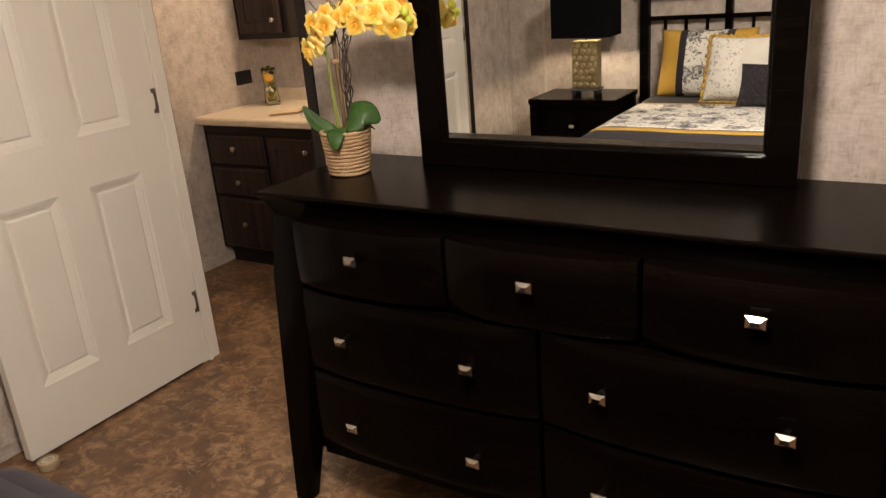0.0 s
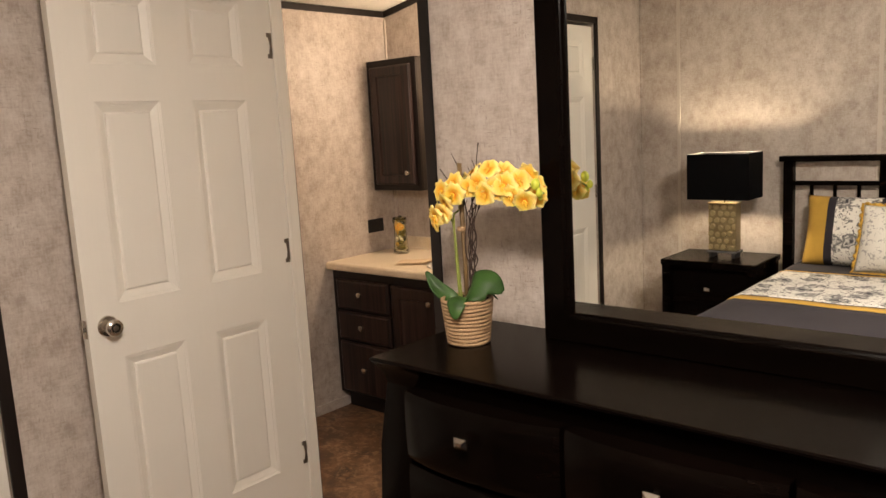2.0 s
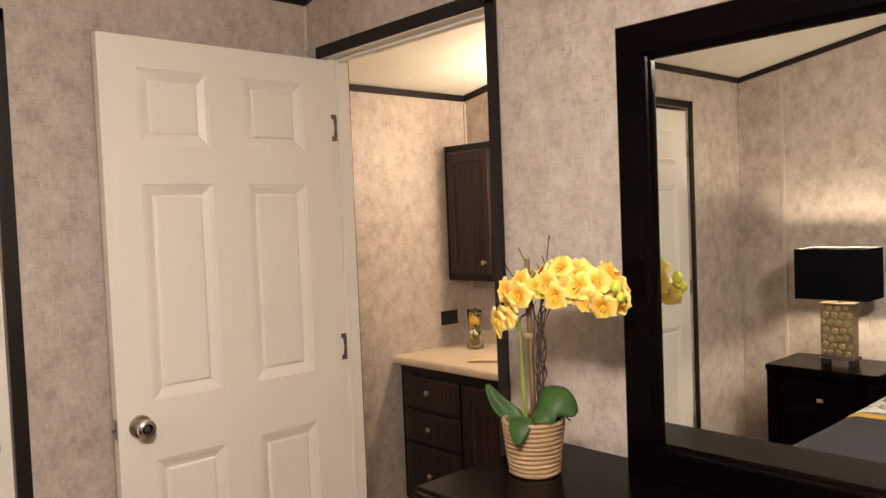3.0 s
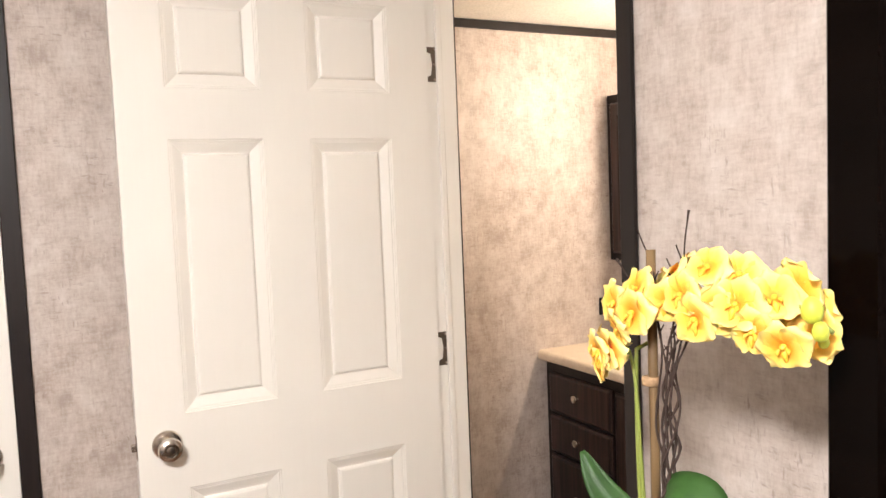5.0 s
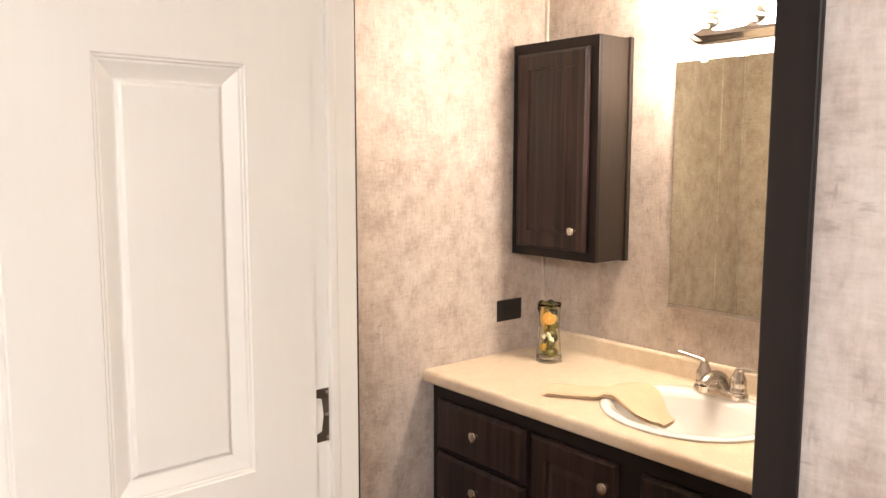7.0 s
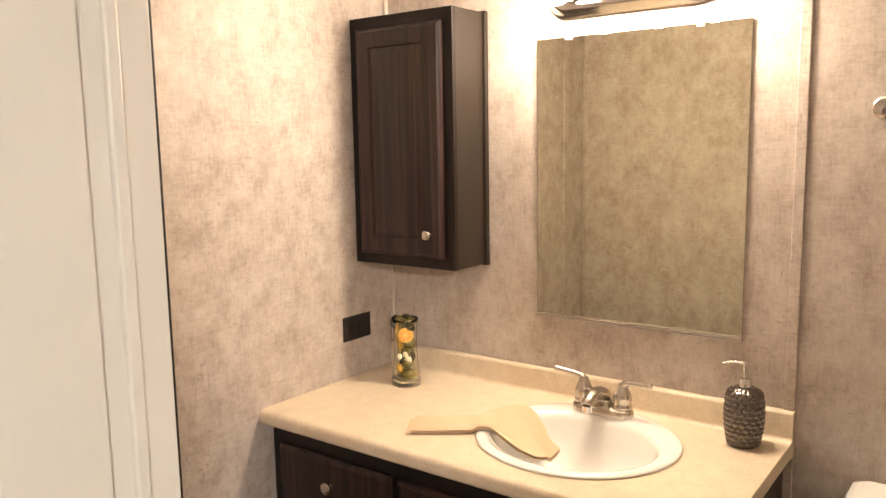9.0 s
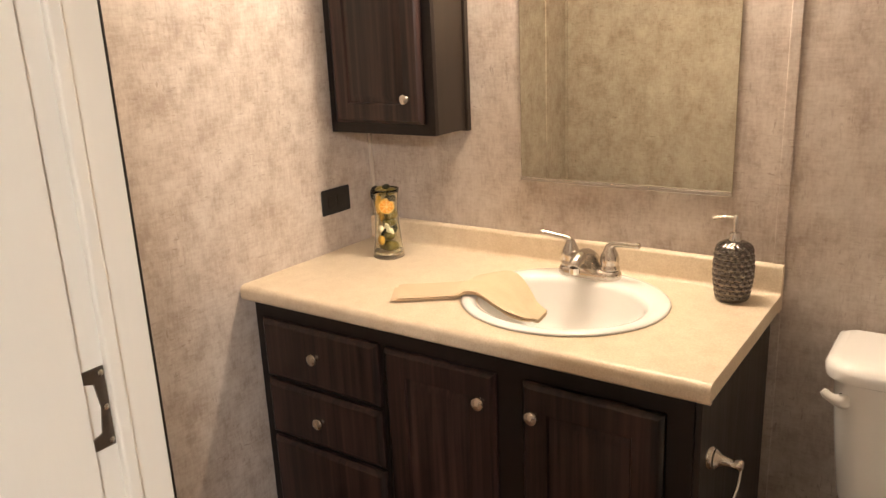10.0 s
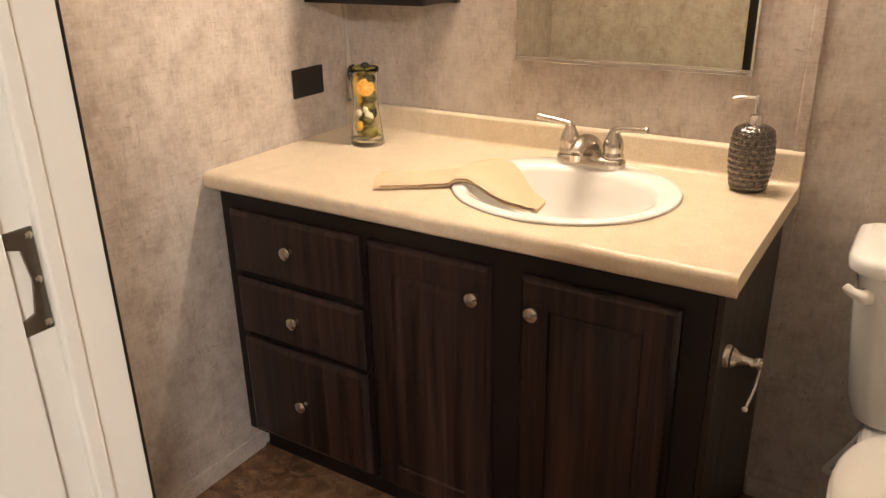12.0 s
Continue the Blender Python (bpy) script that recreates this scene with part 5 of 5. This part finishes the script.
    blooms = [(-0.093, -0.030, 0.312, -60, -18), (-0.058, -0.044, 0.338, -38, -14), (-0.074, -0.018, 0.392, -30, 5), (-0.022, -0.046, 0.386, -22, -2), (0.000, 0.004, 0.436, -70, 35), (0.040, -0.040, 0.412, -20, 4),
              (0.098, -0.008, 0.436, 10, 30), (0.092, -0.034, 0.398, -12, -6), (0.150, -0.012, 0.416, 25, 12), (0.138, -0.032, 0.380, -4, -14), (0.178, -0.030, 0.370, 0, -24), (-0.052, -0.036, 0.362, -50, -22), (0.010, -0.030, 0.400, 6, -4), (0.062, -0.022, 0.444, -6, 34), (-0.040, -0.020, 0.412, -30, 28), (0.120, -0.036, 0.408, -10, 8), (-0.080, -0.040, 0.330, -36, -10), (0.064, -0.044, 0.386, -14, -12),
              (-0.030, 0.026, 0.406, 150, 10), (0.085, 0.026, 0.410, 165, 5), (0.150, 0.024, 0.385, 150, -10), (0.060, 0.020, 0.425, 120, 20), (0.172, 0.018, 0.402, 165, 5), (0.186, 0.010, 0.376, 172, -12), (0.160, 0.014, 0.424, 158, 16)]
    for i, (x, y, z, yaw, up) in enumerate(blooms):
        x, y, z = arch_lean(x * 0.95 + 0.012, y, z)
        bloom = new("bloom", centre)
        bloom.parent = ob
        size = 0.69 + 0.14 * rng.random()
        # local +z faces out (towards -y, turned by yaw), local +x points down
        m = pose(x, y, z, 0, 0, yaw + 18) @ pose(0, 0, 0, 90 - up, 0, 0) @ pose(0, 0, 0, 0, 0, -90 + rng.uniform(-14, 14))
        bloom.matrix_basis = m @ Matrix.Scale(size, 4)
        tagged(bloom, "yellow silk orchid bloom with orange centre" if i == 0 else "")
        for angle, mesh, tilt in ((90, wide[i % 2], 6), (-90, wide[(i + 1) % 2], 6), (180, narrow[i % 2], -4), (48, narrow[(i + 1) % 2], -8), (-48, narrow[i % 2], -8)):
            petal = new("petal", mesh)
            petal.parent = bloom
            petal.matrix_basis = pose(0, 0, 0.001 if mesh in wide else -0.001, 0, 0, angle + rng.uniform(-7, 7)) @ pose(0, 0, 0, 0, tilt + rng.uniform(-12, 10), 0)
    for x, y, z, r in ((0.213, -0.014, 0.408, 0.012), (0.226, -0.018, 0.388, 0.009), (0.222, -0.008, 0.376, 0.006)):
        x, y, z = arch_lean(x * 0.95, y, z)
        bm = bmesh.new()
        lathe(bm, [(r * math.sin(math.pi * k / 8) * (1 - 0.2 * k / 8) + 0.0004, -r * 1.2 * math.cos(math.pi * k / 8)) for k in range(9)], 12, (x, y, z))
        part("bud", bm, BUD, ob, "yellow-green bud", smooth=True)


orchid()


# ---- on the vanity ----
TOP = 0.812


def faucet():
    cx, cy, z0 = BASIN[0] - 0.012, BASIN[1] + 0.172, BASIN[2] + 0.0078
    ob = thing("faucet", "brushed nickel two-handle centerset faucet on the sink rim", "faucet", (cx, cy, z0))
    bm = bmesh.new()
    rings = []
    for grow, z in ((0.0, 0.0), (0.002, 0.004), (0.002, 0.014), (-0.001, 0.020), (-0.007, 0.024)):
        ring = []
        for side, a0 in ((1, -90), (-1, 90)):
            for k in range(11):
                a = radians(a0 + 18 * k)
                ring.append(bm.verts.new((side * 0.052 + (0.027 + grow) * math.cos(a), (0.027 + grow) * math.sin(a), z)))
        rings.append(ring)
    loft(bm, rings)
    soft(part("base_plate", bm, NICKEL, ob), 45)
    for side in (-1, 1):
        bm = bmesh.new()
        lathe(bm, [(0.024, 0.0245), (0.0245, 0.030), (0.0215, 0.034), (0.0225, 0.040), (0.0235, 0.050), (0.0205, 0.062), (0.0155, 0.072), (0.012, 0.080), (0.0105, 0.086), (0.004, 0.088)], 24, (side * 0.052, 0, 0))
        handle = soft(part("handle", bm, NICKEL, ob, "bell-shaped nickel handle"), 50)
        bm = bmesh.new()
        path = [(-0.052, 0, 0.074), (-0.058, 0.001, 0.086), (-0.070, 0.0, 0.091), (-0.100, -0.008, 0.097), (-0.128, -0.016, 0.102)] if side < 0 else [(0.052, 0, 0.074), (0.056, -0.001, 0.084), (0.068, -0.002, 0.089), (0.100, -0.006, 0.092), (0.130, -0.010, 0.094)]
        path = curve_points(path, 5)
        radii = [0.0120 - 0.0050 * min(1.0, k / 10) for k in range(len(path))]
        radii[-2:] = [0.0082, 0.0070]
        tube(bm, path, radii, 14)
        soft(part("lever", bm, NICKEL, handle), 50)
    bm = bmesh.new()
    path = curve_points([(0, 0.012, 0.012), (0, 0.006, 0.036), (0, -0.018, 0.053), (0, -0.052, 0.060), (0, -0.080, 0.054), (0, -0.090, 0.044)], 6)
    tube(bm, path, [0.027 - 0.011 * min(1.0, 1.25 * k / len(path)) for k in range(len(path) - 1)] + [0.012], 18)
    spout = soft(part("spout", bm, NICKEL, ob, "low arched nickel spout"), 50)
    bm = bmesh.new()
    lathe(bm, [(0.0125, 0.006), (0.0125, -0.008), (0.0105, -0.0095)], 18, (0, -0.087, 0.038))
    soft(part("aerator", bm, CHROME, spout))


faucet()


def soap_dispenser():
    ob = thing("soap_dispenser", "dark pewter-glazed hobnail soap dispenser with chrome pump", "soap dispenser", (-2.053, 3.170, TOP))
    glaze = plain("dark pewter glaze", (0.13, 0.112, 0.100), 0.10, 0.9, vary=0.2, relief=0.0, **{"Coat Weight": 0.8, "Coat Roughness": 0.05})
    bm = bmesh.new()
    rings, n, rows, tiers, round_about = [], 160, 90, 11, 16
    for i in range(rows + 1):
        t = i / rows
        r = 0.0290 + 0.0125 * math.sin(math.pi * (0.10 + 0.74 * t)) - 0.010 * max(0.0, (t - 0.90) / 0.10) ** 2
        z = 0.003 + 0.130 * t
        ring = []
        for k in range(n):
            a = 2 * math.pi * k / n
            # rows of round hobs, each row turned by half a step
            tier = min(tiers - 1, int(t * tiers))
            u = (a / (2 * math.pi) * round_about + 0.5 * (tier % 2)) % 1.0 - 0.5
            v = t * tiers - tier - 0.5
            d2 = (u * 2 * math.pi * r / round_about / 0.0074) ** 2 + (v * 0.130 / tiers / 0.0066) ** 2
            rr = r + 0.0042 * math.sqrt(max(0.0, 1 - d2))
            ring.append(bm.verts.new((rr * math.cos(a), rr * math.sin(a), z)))
        rings.append(ring)
    for r, z in ((0.026, 0.1345), (0.021, 0.1355), (0.014, 0.1360)):
        rings.append([bm.verts.new((r * math.cos(2 * math.pi * k / n), r * math.sin(2 * math.pi * k / n), z)) for k in range(n)])
    rings.insert(0, [bm.verts.new((0.031 * math.cos(2 * math.pi * k / n), 0.031 * math.sin(2 * math.pi * k / n), 0.0)) for k in range(n)])
    loft(bm, rings)
    part("bottle", bm, glaze, ob, smooth=True)
    bm = bmesh.new()
    lathe(bm, [(0.0135, 0.1355), (0.0135, 0.153), (0.012, 0.155), (0.0055, 0.1555), (0.0055, 0.174), (0.0062, 0.174), (0.0062, 0.193), (0.005, 0.195)], 24)
    pump = soft(part("pump", bm, CHROME, ob, "polished chrome pump"), 40)
    bm = bmesh.new()
    tube(bm, [(0.0, 0.0, 0.188), (-0.020, -0.004, 0.189), (-0.038, -0.008, 0.1878), (-0.047, -0.010, 0.185)], [0.0045, 0.0036, 0.003, 0.0026], 12)
    soft(part("spout", bm, CHROME, pump), 50)


soap_dispenser()


def fruit_bottle():
    ob = thing("decorative_bottle", "waisted glass bottle filled with preserved citrus slices and leaves", "bottle", (-2.978, 3.096, TOP))
    h = 0.196
    def radius(t):
        return 0.0440 - 0.0120 * math.sin(math.pi * min(1.0, t * 0.72)) ** 1.2 + 0.003 * t ** 3
    glass = clear_glass("greenish clear glass", (0.95, 0.94, 0.82))
    bm = bmesh.new()
    profile = [(0.040, 0.0), (0.0440, 0.003), (0.0440, 0.010)] + [(radius(0.06 + 0.94 * k / 16), 0.012 + (h - 0.012) * k / 16) for k in range(17)]
    inner = [(radius(0.06 + 0.94 * k / 16) - 0.0025, 0.014 + (h - 0.014) * k / 16) for k in range(16, -1, -1)]
    lathe(bm, profile + inner + [(0.004, 0.013)], 40)
    jar = part("glass", bm, glass, ob, "greenish clear glass", smooth=True)
    jar.visible_shadow = False
    olive = plain("preserved lime skin", (0.150, 0.115, 0.022), 0.3, vary=0.35)
    gold = plain("preserved lemon peel", (0.56, 0.32, 0.04), 0.35, vary=0.3)
    white = plain("white dried blossom", (0.74, 0.68, 0.52), 0.6, vary=0.12)
    orange = plain("orange slice flesh", (0.72, 0.30, 0.02), 0.3, vary=0.25)
    pith = plain("pale orange pith", (0.80, 0.55, 0.16), 0.4, vary=0.1)
    dark = plain("dark preserved leaf", (0.022, 0.024, 0.008), 0.4, vary=0.4)
    rng = random.Random(3)

    def lump(name, at, size, material, wob=0.12):
        bm = bmesh.new()
        bmesh.ops.create_icosphere(bm, subdivisions=2, radius=1.0)
        shift = rng.random() * 10
        for v in bm.verts:
            f = 1 + wob * noise.noise(v.co * 1.7 + Vector((shift, 0, 0)))
            v.co = Vector((v.co.x * size[0] * f + at[0], v.co.y * size[1] * f + at[1], v.co.z * size[2] * f + at[2]))
        part(name, bm, material, ob, smooth=True)

    for at, size, m, name in (((-0.012, 0.004, 0.030), (0.021, 0.021, 0.014), olive, "lime"), ((0.014, -0.004, 0.034), (0.020, 0.021, 0.016), olive, "lime"), ((0.012, -0.008, 0.066), (0.016, 0.015, 0.015), olive, "lime"),
                              ((-0.013, 0.006, 0.060), (0.013, 0.016, 0.014), dark, "leaf_clump"), ((0.004, 0.004, 0.100), (0.021, 0.018, 0.013), olive, "lime"), ((-0.008, 0.006, 0.150), (0.018, 0.018, 0.018), olive, "lime"),
                              ((0.013, 0.004, 0.168), (0.016, 0.017, 0.014), dark, "leaf_clump"), ((-0.006, 0.010, 0.188), (0.022, 0.020, 0.012), olive, "lime"), ((-0.017, 0.003, 0.122), (0.008, 0.016, 0.026), gold, "lemon_peel"), ((-0.006, -0.022, 0.052), (0.012, 0.008, 0.014), gold, "lemon_peel"), ((0.006, 0.010, 0.122), (0.022, 0.018, 0.020), olive, "lime"), ((0.000, 0.012, 0.080), (0.022, 0.018, 0.022), dark, "leaf_clump"), ((-0.020, -0.008, 0.150), (0.007, 0.014, 0.030), gold, "lemon_peel")):
        lump(name, at, size, m)
    for at in ((-0.004, -0.024, 0.086), (0.017, -0.016, 0.083), (0.013, -0.019, 0.094), (0.021, -0.010, 0.077)):
        lump("blossom", at, (0.0088, 0.006, 0.009), white, 0.35)
    # the orange slice, standing against the glass
    slice_turn = pose(0.0110, -0.0125, 0.149, 90, 0, 38)
    bm = bmesh.new()
    lathe(bm, [(0.0222, -0.002), (0.0222, 0.002)], 28)
    bmesh.ops.transform(bm, matrix=slice_turn, verts=bm.verts)
    rind = part("orange_slice", bm, gold, ob, "orange slice with pale pith")
    bm = bmesh.new()
    lathe(bm, [(0.0203, 0.0021), (0.0203, 0.0026)], 28)
    bmesh.ops.transform(bm, matrix=slice_turn, verts=bm.verts)
    part("pith", bm, pith, rind)
    for k in range(8):
        bm = bmesh.new()
        a0, a1 = 2 * math.pi * (k + 0.07) / 8, 2 * math.pi * (k + 0.93) / 8
        pts = [(0.003 * math.cos((a0 + a1) / 2), 0.003 * math.sin((a0 + a1) / 2))] + [(0.0185 * math.cos(a0 + (a1 - a0) * j / 4), 0.0185 * math.sin(a0 + (a1 - a0) * j / 4)) for j in range(5)]
        rings = [[bm.verts.new((x, y, z)) for x, y in pts] for z in (0.00265, 0.0034)]
        loft(bm, rings)
        bmesh.ops.transform(bm, matrix=slice_turn, verts=bm.verts)
        part("segment", bm, orange, rind)
    # stopper and bail
    bm = bmesh.new()
    lathe(bm, [(0.008, h - 0.002), (0.0115, h + 0.002), (0.011, h + 0.008), (0.006, h + 0.012), (0.001, h + 0.013)], 20, (0.004, 0, 0))
    stopper = soft(part("stopper", bm, dark, ob, "dark round stopper"), 50)
    for at, size in (((-0.016, 0.0, h - 0.006), (0.017, 0.018, 0.012)), ((0.019, 0.002, h - 0.007), (0.015, 0.018, 0.011)), ((0.002, -0.016, h - 0.008), (0.016, 0.014, 0.011))):
        lump("lime", at, size, olive)
    bm = bmesh.new()
    tube(bm, curve_points([(-0.030, 0, h + 0.004), (-0.041, -0.004, h - 0.006), (-0.043, -0.006, h - 0.024), (-0.038, -0.006, h - 0.036)], 5), [0.003, 0.004, 0.005, 0.0055, 0.006, 0.006, 0.006, 0.0055, 0.005, 0.005, 0.005, 0.0045, 0.004, 0.0035, 0.003, 0.002], 10)
    part("bail", bm, BLACK_PLASTIC, stopper, "dark wire bail", smooth=True)


fruit_bottle()


def washcloth():
    """A folded cloth: stacked layers that fan out, lie over the rim and sag into the bowl."""
    terry = cloth("tan terry cloth", (0.60, 0.455, 0.30), weave=1400.0, vary=0.14)
    ob = thing("washcloth", "folded tan washcloth draped over the edge of the sink", "towel", (-2.60, 2.86, TOP))
    front = curve_points([(-0.128, -0.076, 0), (-0.045, -0.020, 0), (0.036, 0.028, 0), (0.120, 0.002, 0), (0.204, -0.036, 0)], 8)
    rear = curve_points([(-0.183, 0.012, 0), (-0.105, 0.062, 0), (-0.034, 0.120, 0), (0.046, 0.216, 0), (0.186, 0.112, 0)], 8)
    n = len(front)

    def height(x, y):
        """Countertop, rim and bowl under the cloth."""
        dx, dy = (x - 2.60 - BASIN[0]), (y + 2.86 - BASIN[1])
        q = math.sqrt((dx / 0.240) ** 2 + (dy / 0.226) ** 2)
        if q > 1.04:
            return 0.0
        if q > 0.97:
            return 0.0112 * (1.04 - q) / 0.07
        if q > 0.86:
            return 0.0112
        return 0.0112 - 0.050 * min(1.0, (0.86 - q) / 0.5)

    def layer(low, thick, first, last, name):
        bm = bmesh.new()
        rings = []
        count = 22
        for i in range(first, last):
            a, b = front[i], rear[i]
            t = i / (n - 1)
            ring = []
            for k in range(2 * count):
                upper = k < count
                s = k / (count - 1) if upper else 1 - (k - count) / (count - 1)
                round_off = math.sqrt(max(0.0, 1 - abs(2 * s - 1) ** 14))
                p = a.lerp(b, s)
                fold = 0.0025 * math.sin(11 * s + 3 * t) * t + 0.002 * noise.noise(Vector((p.x * 18, p.y * 18, 2.0)))
                end = min(1.0, (i - first + 0.6) / 2.0, (last - i - 0.4) / 2.0)
                z = height(p.x, p.y) + low + max(0.0, fold) + thick * 0.5 + (1 if upper else -1) * thick * 0.5 * round_off * end
                ring.append(bm.verts.new((p.x, p.y, z + 0.0006)))
            rings.append(ring)
        loft(bm, rings)
        soft(part(name, bm, terry, ob), 60)

    layer(0.0, 0.0065, 0, n, "lower_fold")
    layer(0.0060, 0.0085, 1, n, "upper_fold")


washcloth()


# ---- on walls and cabinet side ----
def outlet():
    ob = thing("wall_outlet", "black double outlet with black cover plate mounted sideways", "outlet", (BATH_LEFT, 3.092, 0.959), kind="")
    bm = bmesh.new()
    box(bm, (0.0003, 0.0055), (-0.0595, 0.0595), (-0.037, 0.037), 0.003, 3)
    part("cover_plate", bm, BLACK_PLASTIC, ob)
    dark = plain("glossy black plastic", (0.005, 0.005, 0.005), 0.45, vary=0.1, relief=0.0)
    for y in (-0.0195, 0.0195):
        bm = bmesh.new()
        box(bm, (0.0056, 0.0068), (y - 0.0165, y + 0.0165), (-0.0165, 0.0165), 0.0005)
        face = part("receptacle", bm, dark, ob)
        for dz in (-0.0065, 0.0065):
            block("slot", (0.0069, 0.0071), (y - 0.004, y + 0.004), (dz - 0.0009, dz + 0.0009), BLACK_PLASTIC, face)
    bm = bmesh.new()
    lathe(bm, [(0.003, 0.0056), (0.0028, 0.0066), (0.001, 0.0068)], 12, (0, 0, 0), "x")
    soft(part("screw", bm, dark, ob))


outlet()


def paper_holder():
    ob = thing("paper_holder", "brushed nickel swing-arm toilet paper holder on the vanity side", "paper holder", (-1.985, 2.800, 0.622))
    bm = bmesh.new()
    lathe(bm, [(0.022, -0.0015), (0.022, 0.006), (0.018, 0.010), (0.019, 0.013), (0.015, 0.018), (0.010, 0.024), (0.0085, 0.040), (0.0095, 0.052), (0.011, 0.058), (0.008, 0.063)], 24, (0, 0, 0), "x")
    soft(part("post", bm, NICKEL, ob, "stepped nickel post"), 45)
    bm = bmesh.new()
    tube(bm, curve_points([(0.056, 0.0, 0.004), (0.058, 0.002, -0.015), (0.055, -0.006, -0.050), (0.048, -0.022, -0.078)], 6), 0.0028, 10)
    arm = soft(part("arm", bm, CHROME, ob, "thin swing arm"), 60)
    bm = bmesh.new()
    bmesh.ops.create_icosphere(bm, subdivisions=2, radius=0.0052)
    bmesh.ops.translate(bm, vec=(0.048, -0.023, -0.081), verts=bm.verts)
    part("ball_end", bm, PLASTIC_WHITE, arm, "pale ball end", smooth=True)


paper_holder()


def robe_hook():
    ob = thing("robe_hook", "round brushed nickel robe hook on the bathroom wall", "hook", (-1.818, BATH_BACK, 1.560))
    bm = bmesh.new()
    lathe(bm, [(0.024, -0.0003), (0.024, -0.006), (0.019, -0.010), (0.011, -0.014), (0.009, -0.030), (0.013, -0.038), (0.017, -0.044), (0.015, -0.050), (0.005, -0.053)], 28, (0, 0, 0), "y")
    soft(part("hook", bm, NICKEL, ob), 45)


robe_hook()


def door_wedge():
    ob = thing("tape_roll", "roll of clear packing tape wedged under the open door", "tape roll", (-2.268, 1.088, 0.0))
    tape = plain("layered clear tape", (0.42, 0.33, 0.22), 0.22, vary=0.25, **{"Transmission Weight": 0.15})
    core = plain("white card core", (0.66, 0.60, 0.50), 0.8, vary=0.15)
    bm = bmesh.new()
    lathe(bm, [(0.020, 0.0), (0.032, 0.001), (0.0335, 0.004), (0.0335, 0.026), (0.032, 0.0285), (0.020, 0.029)], 36, close=False)
    soft(part("tape", bm, tape, ob), 40)
    bm = bmesh.new()
    lathe(bm, [(0.0198, 0.0005), (0.0198, 0.0288), (0.0175, 0.0288), (0.0175, 0.0005)], 36, close=False)
    soft(part("core", bm, core, ob), 40)


door_wedge()
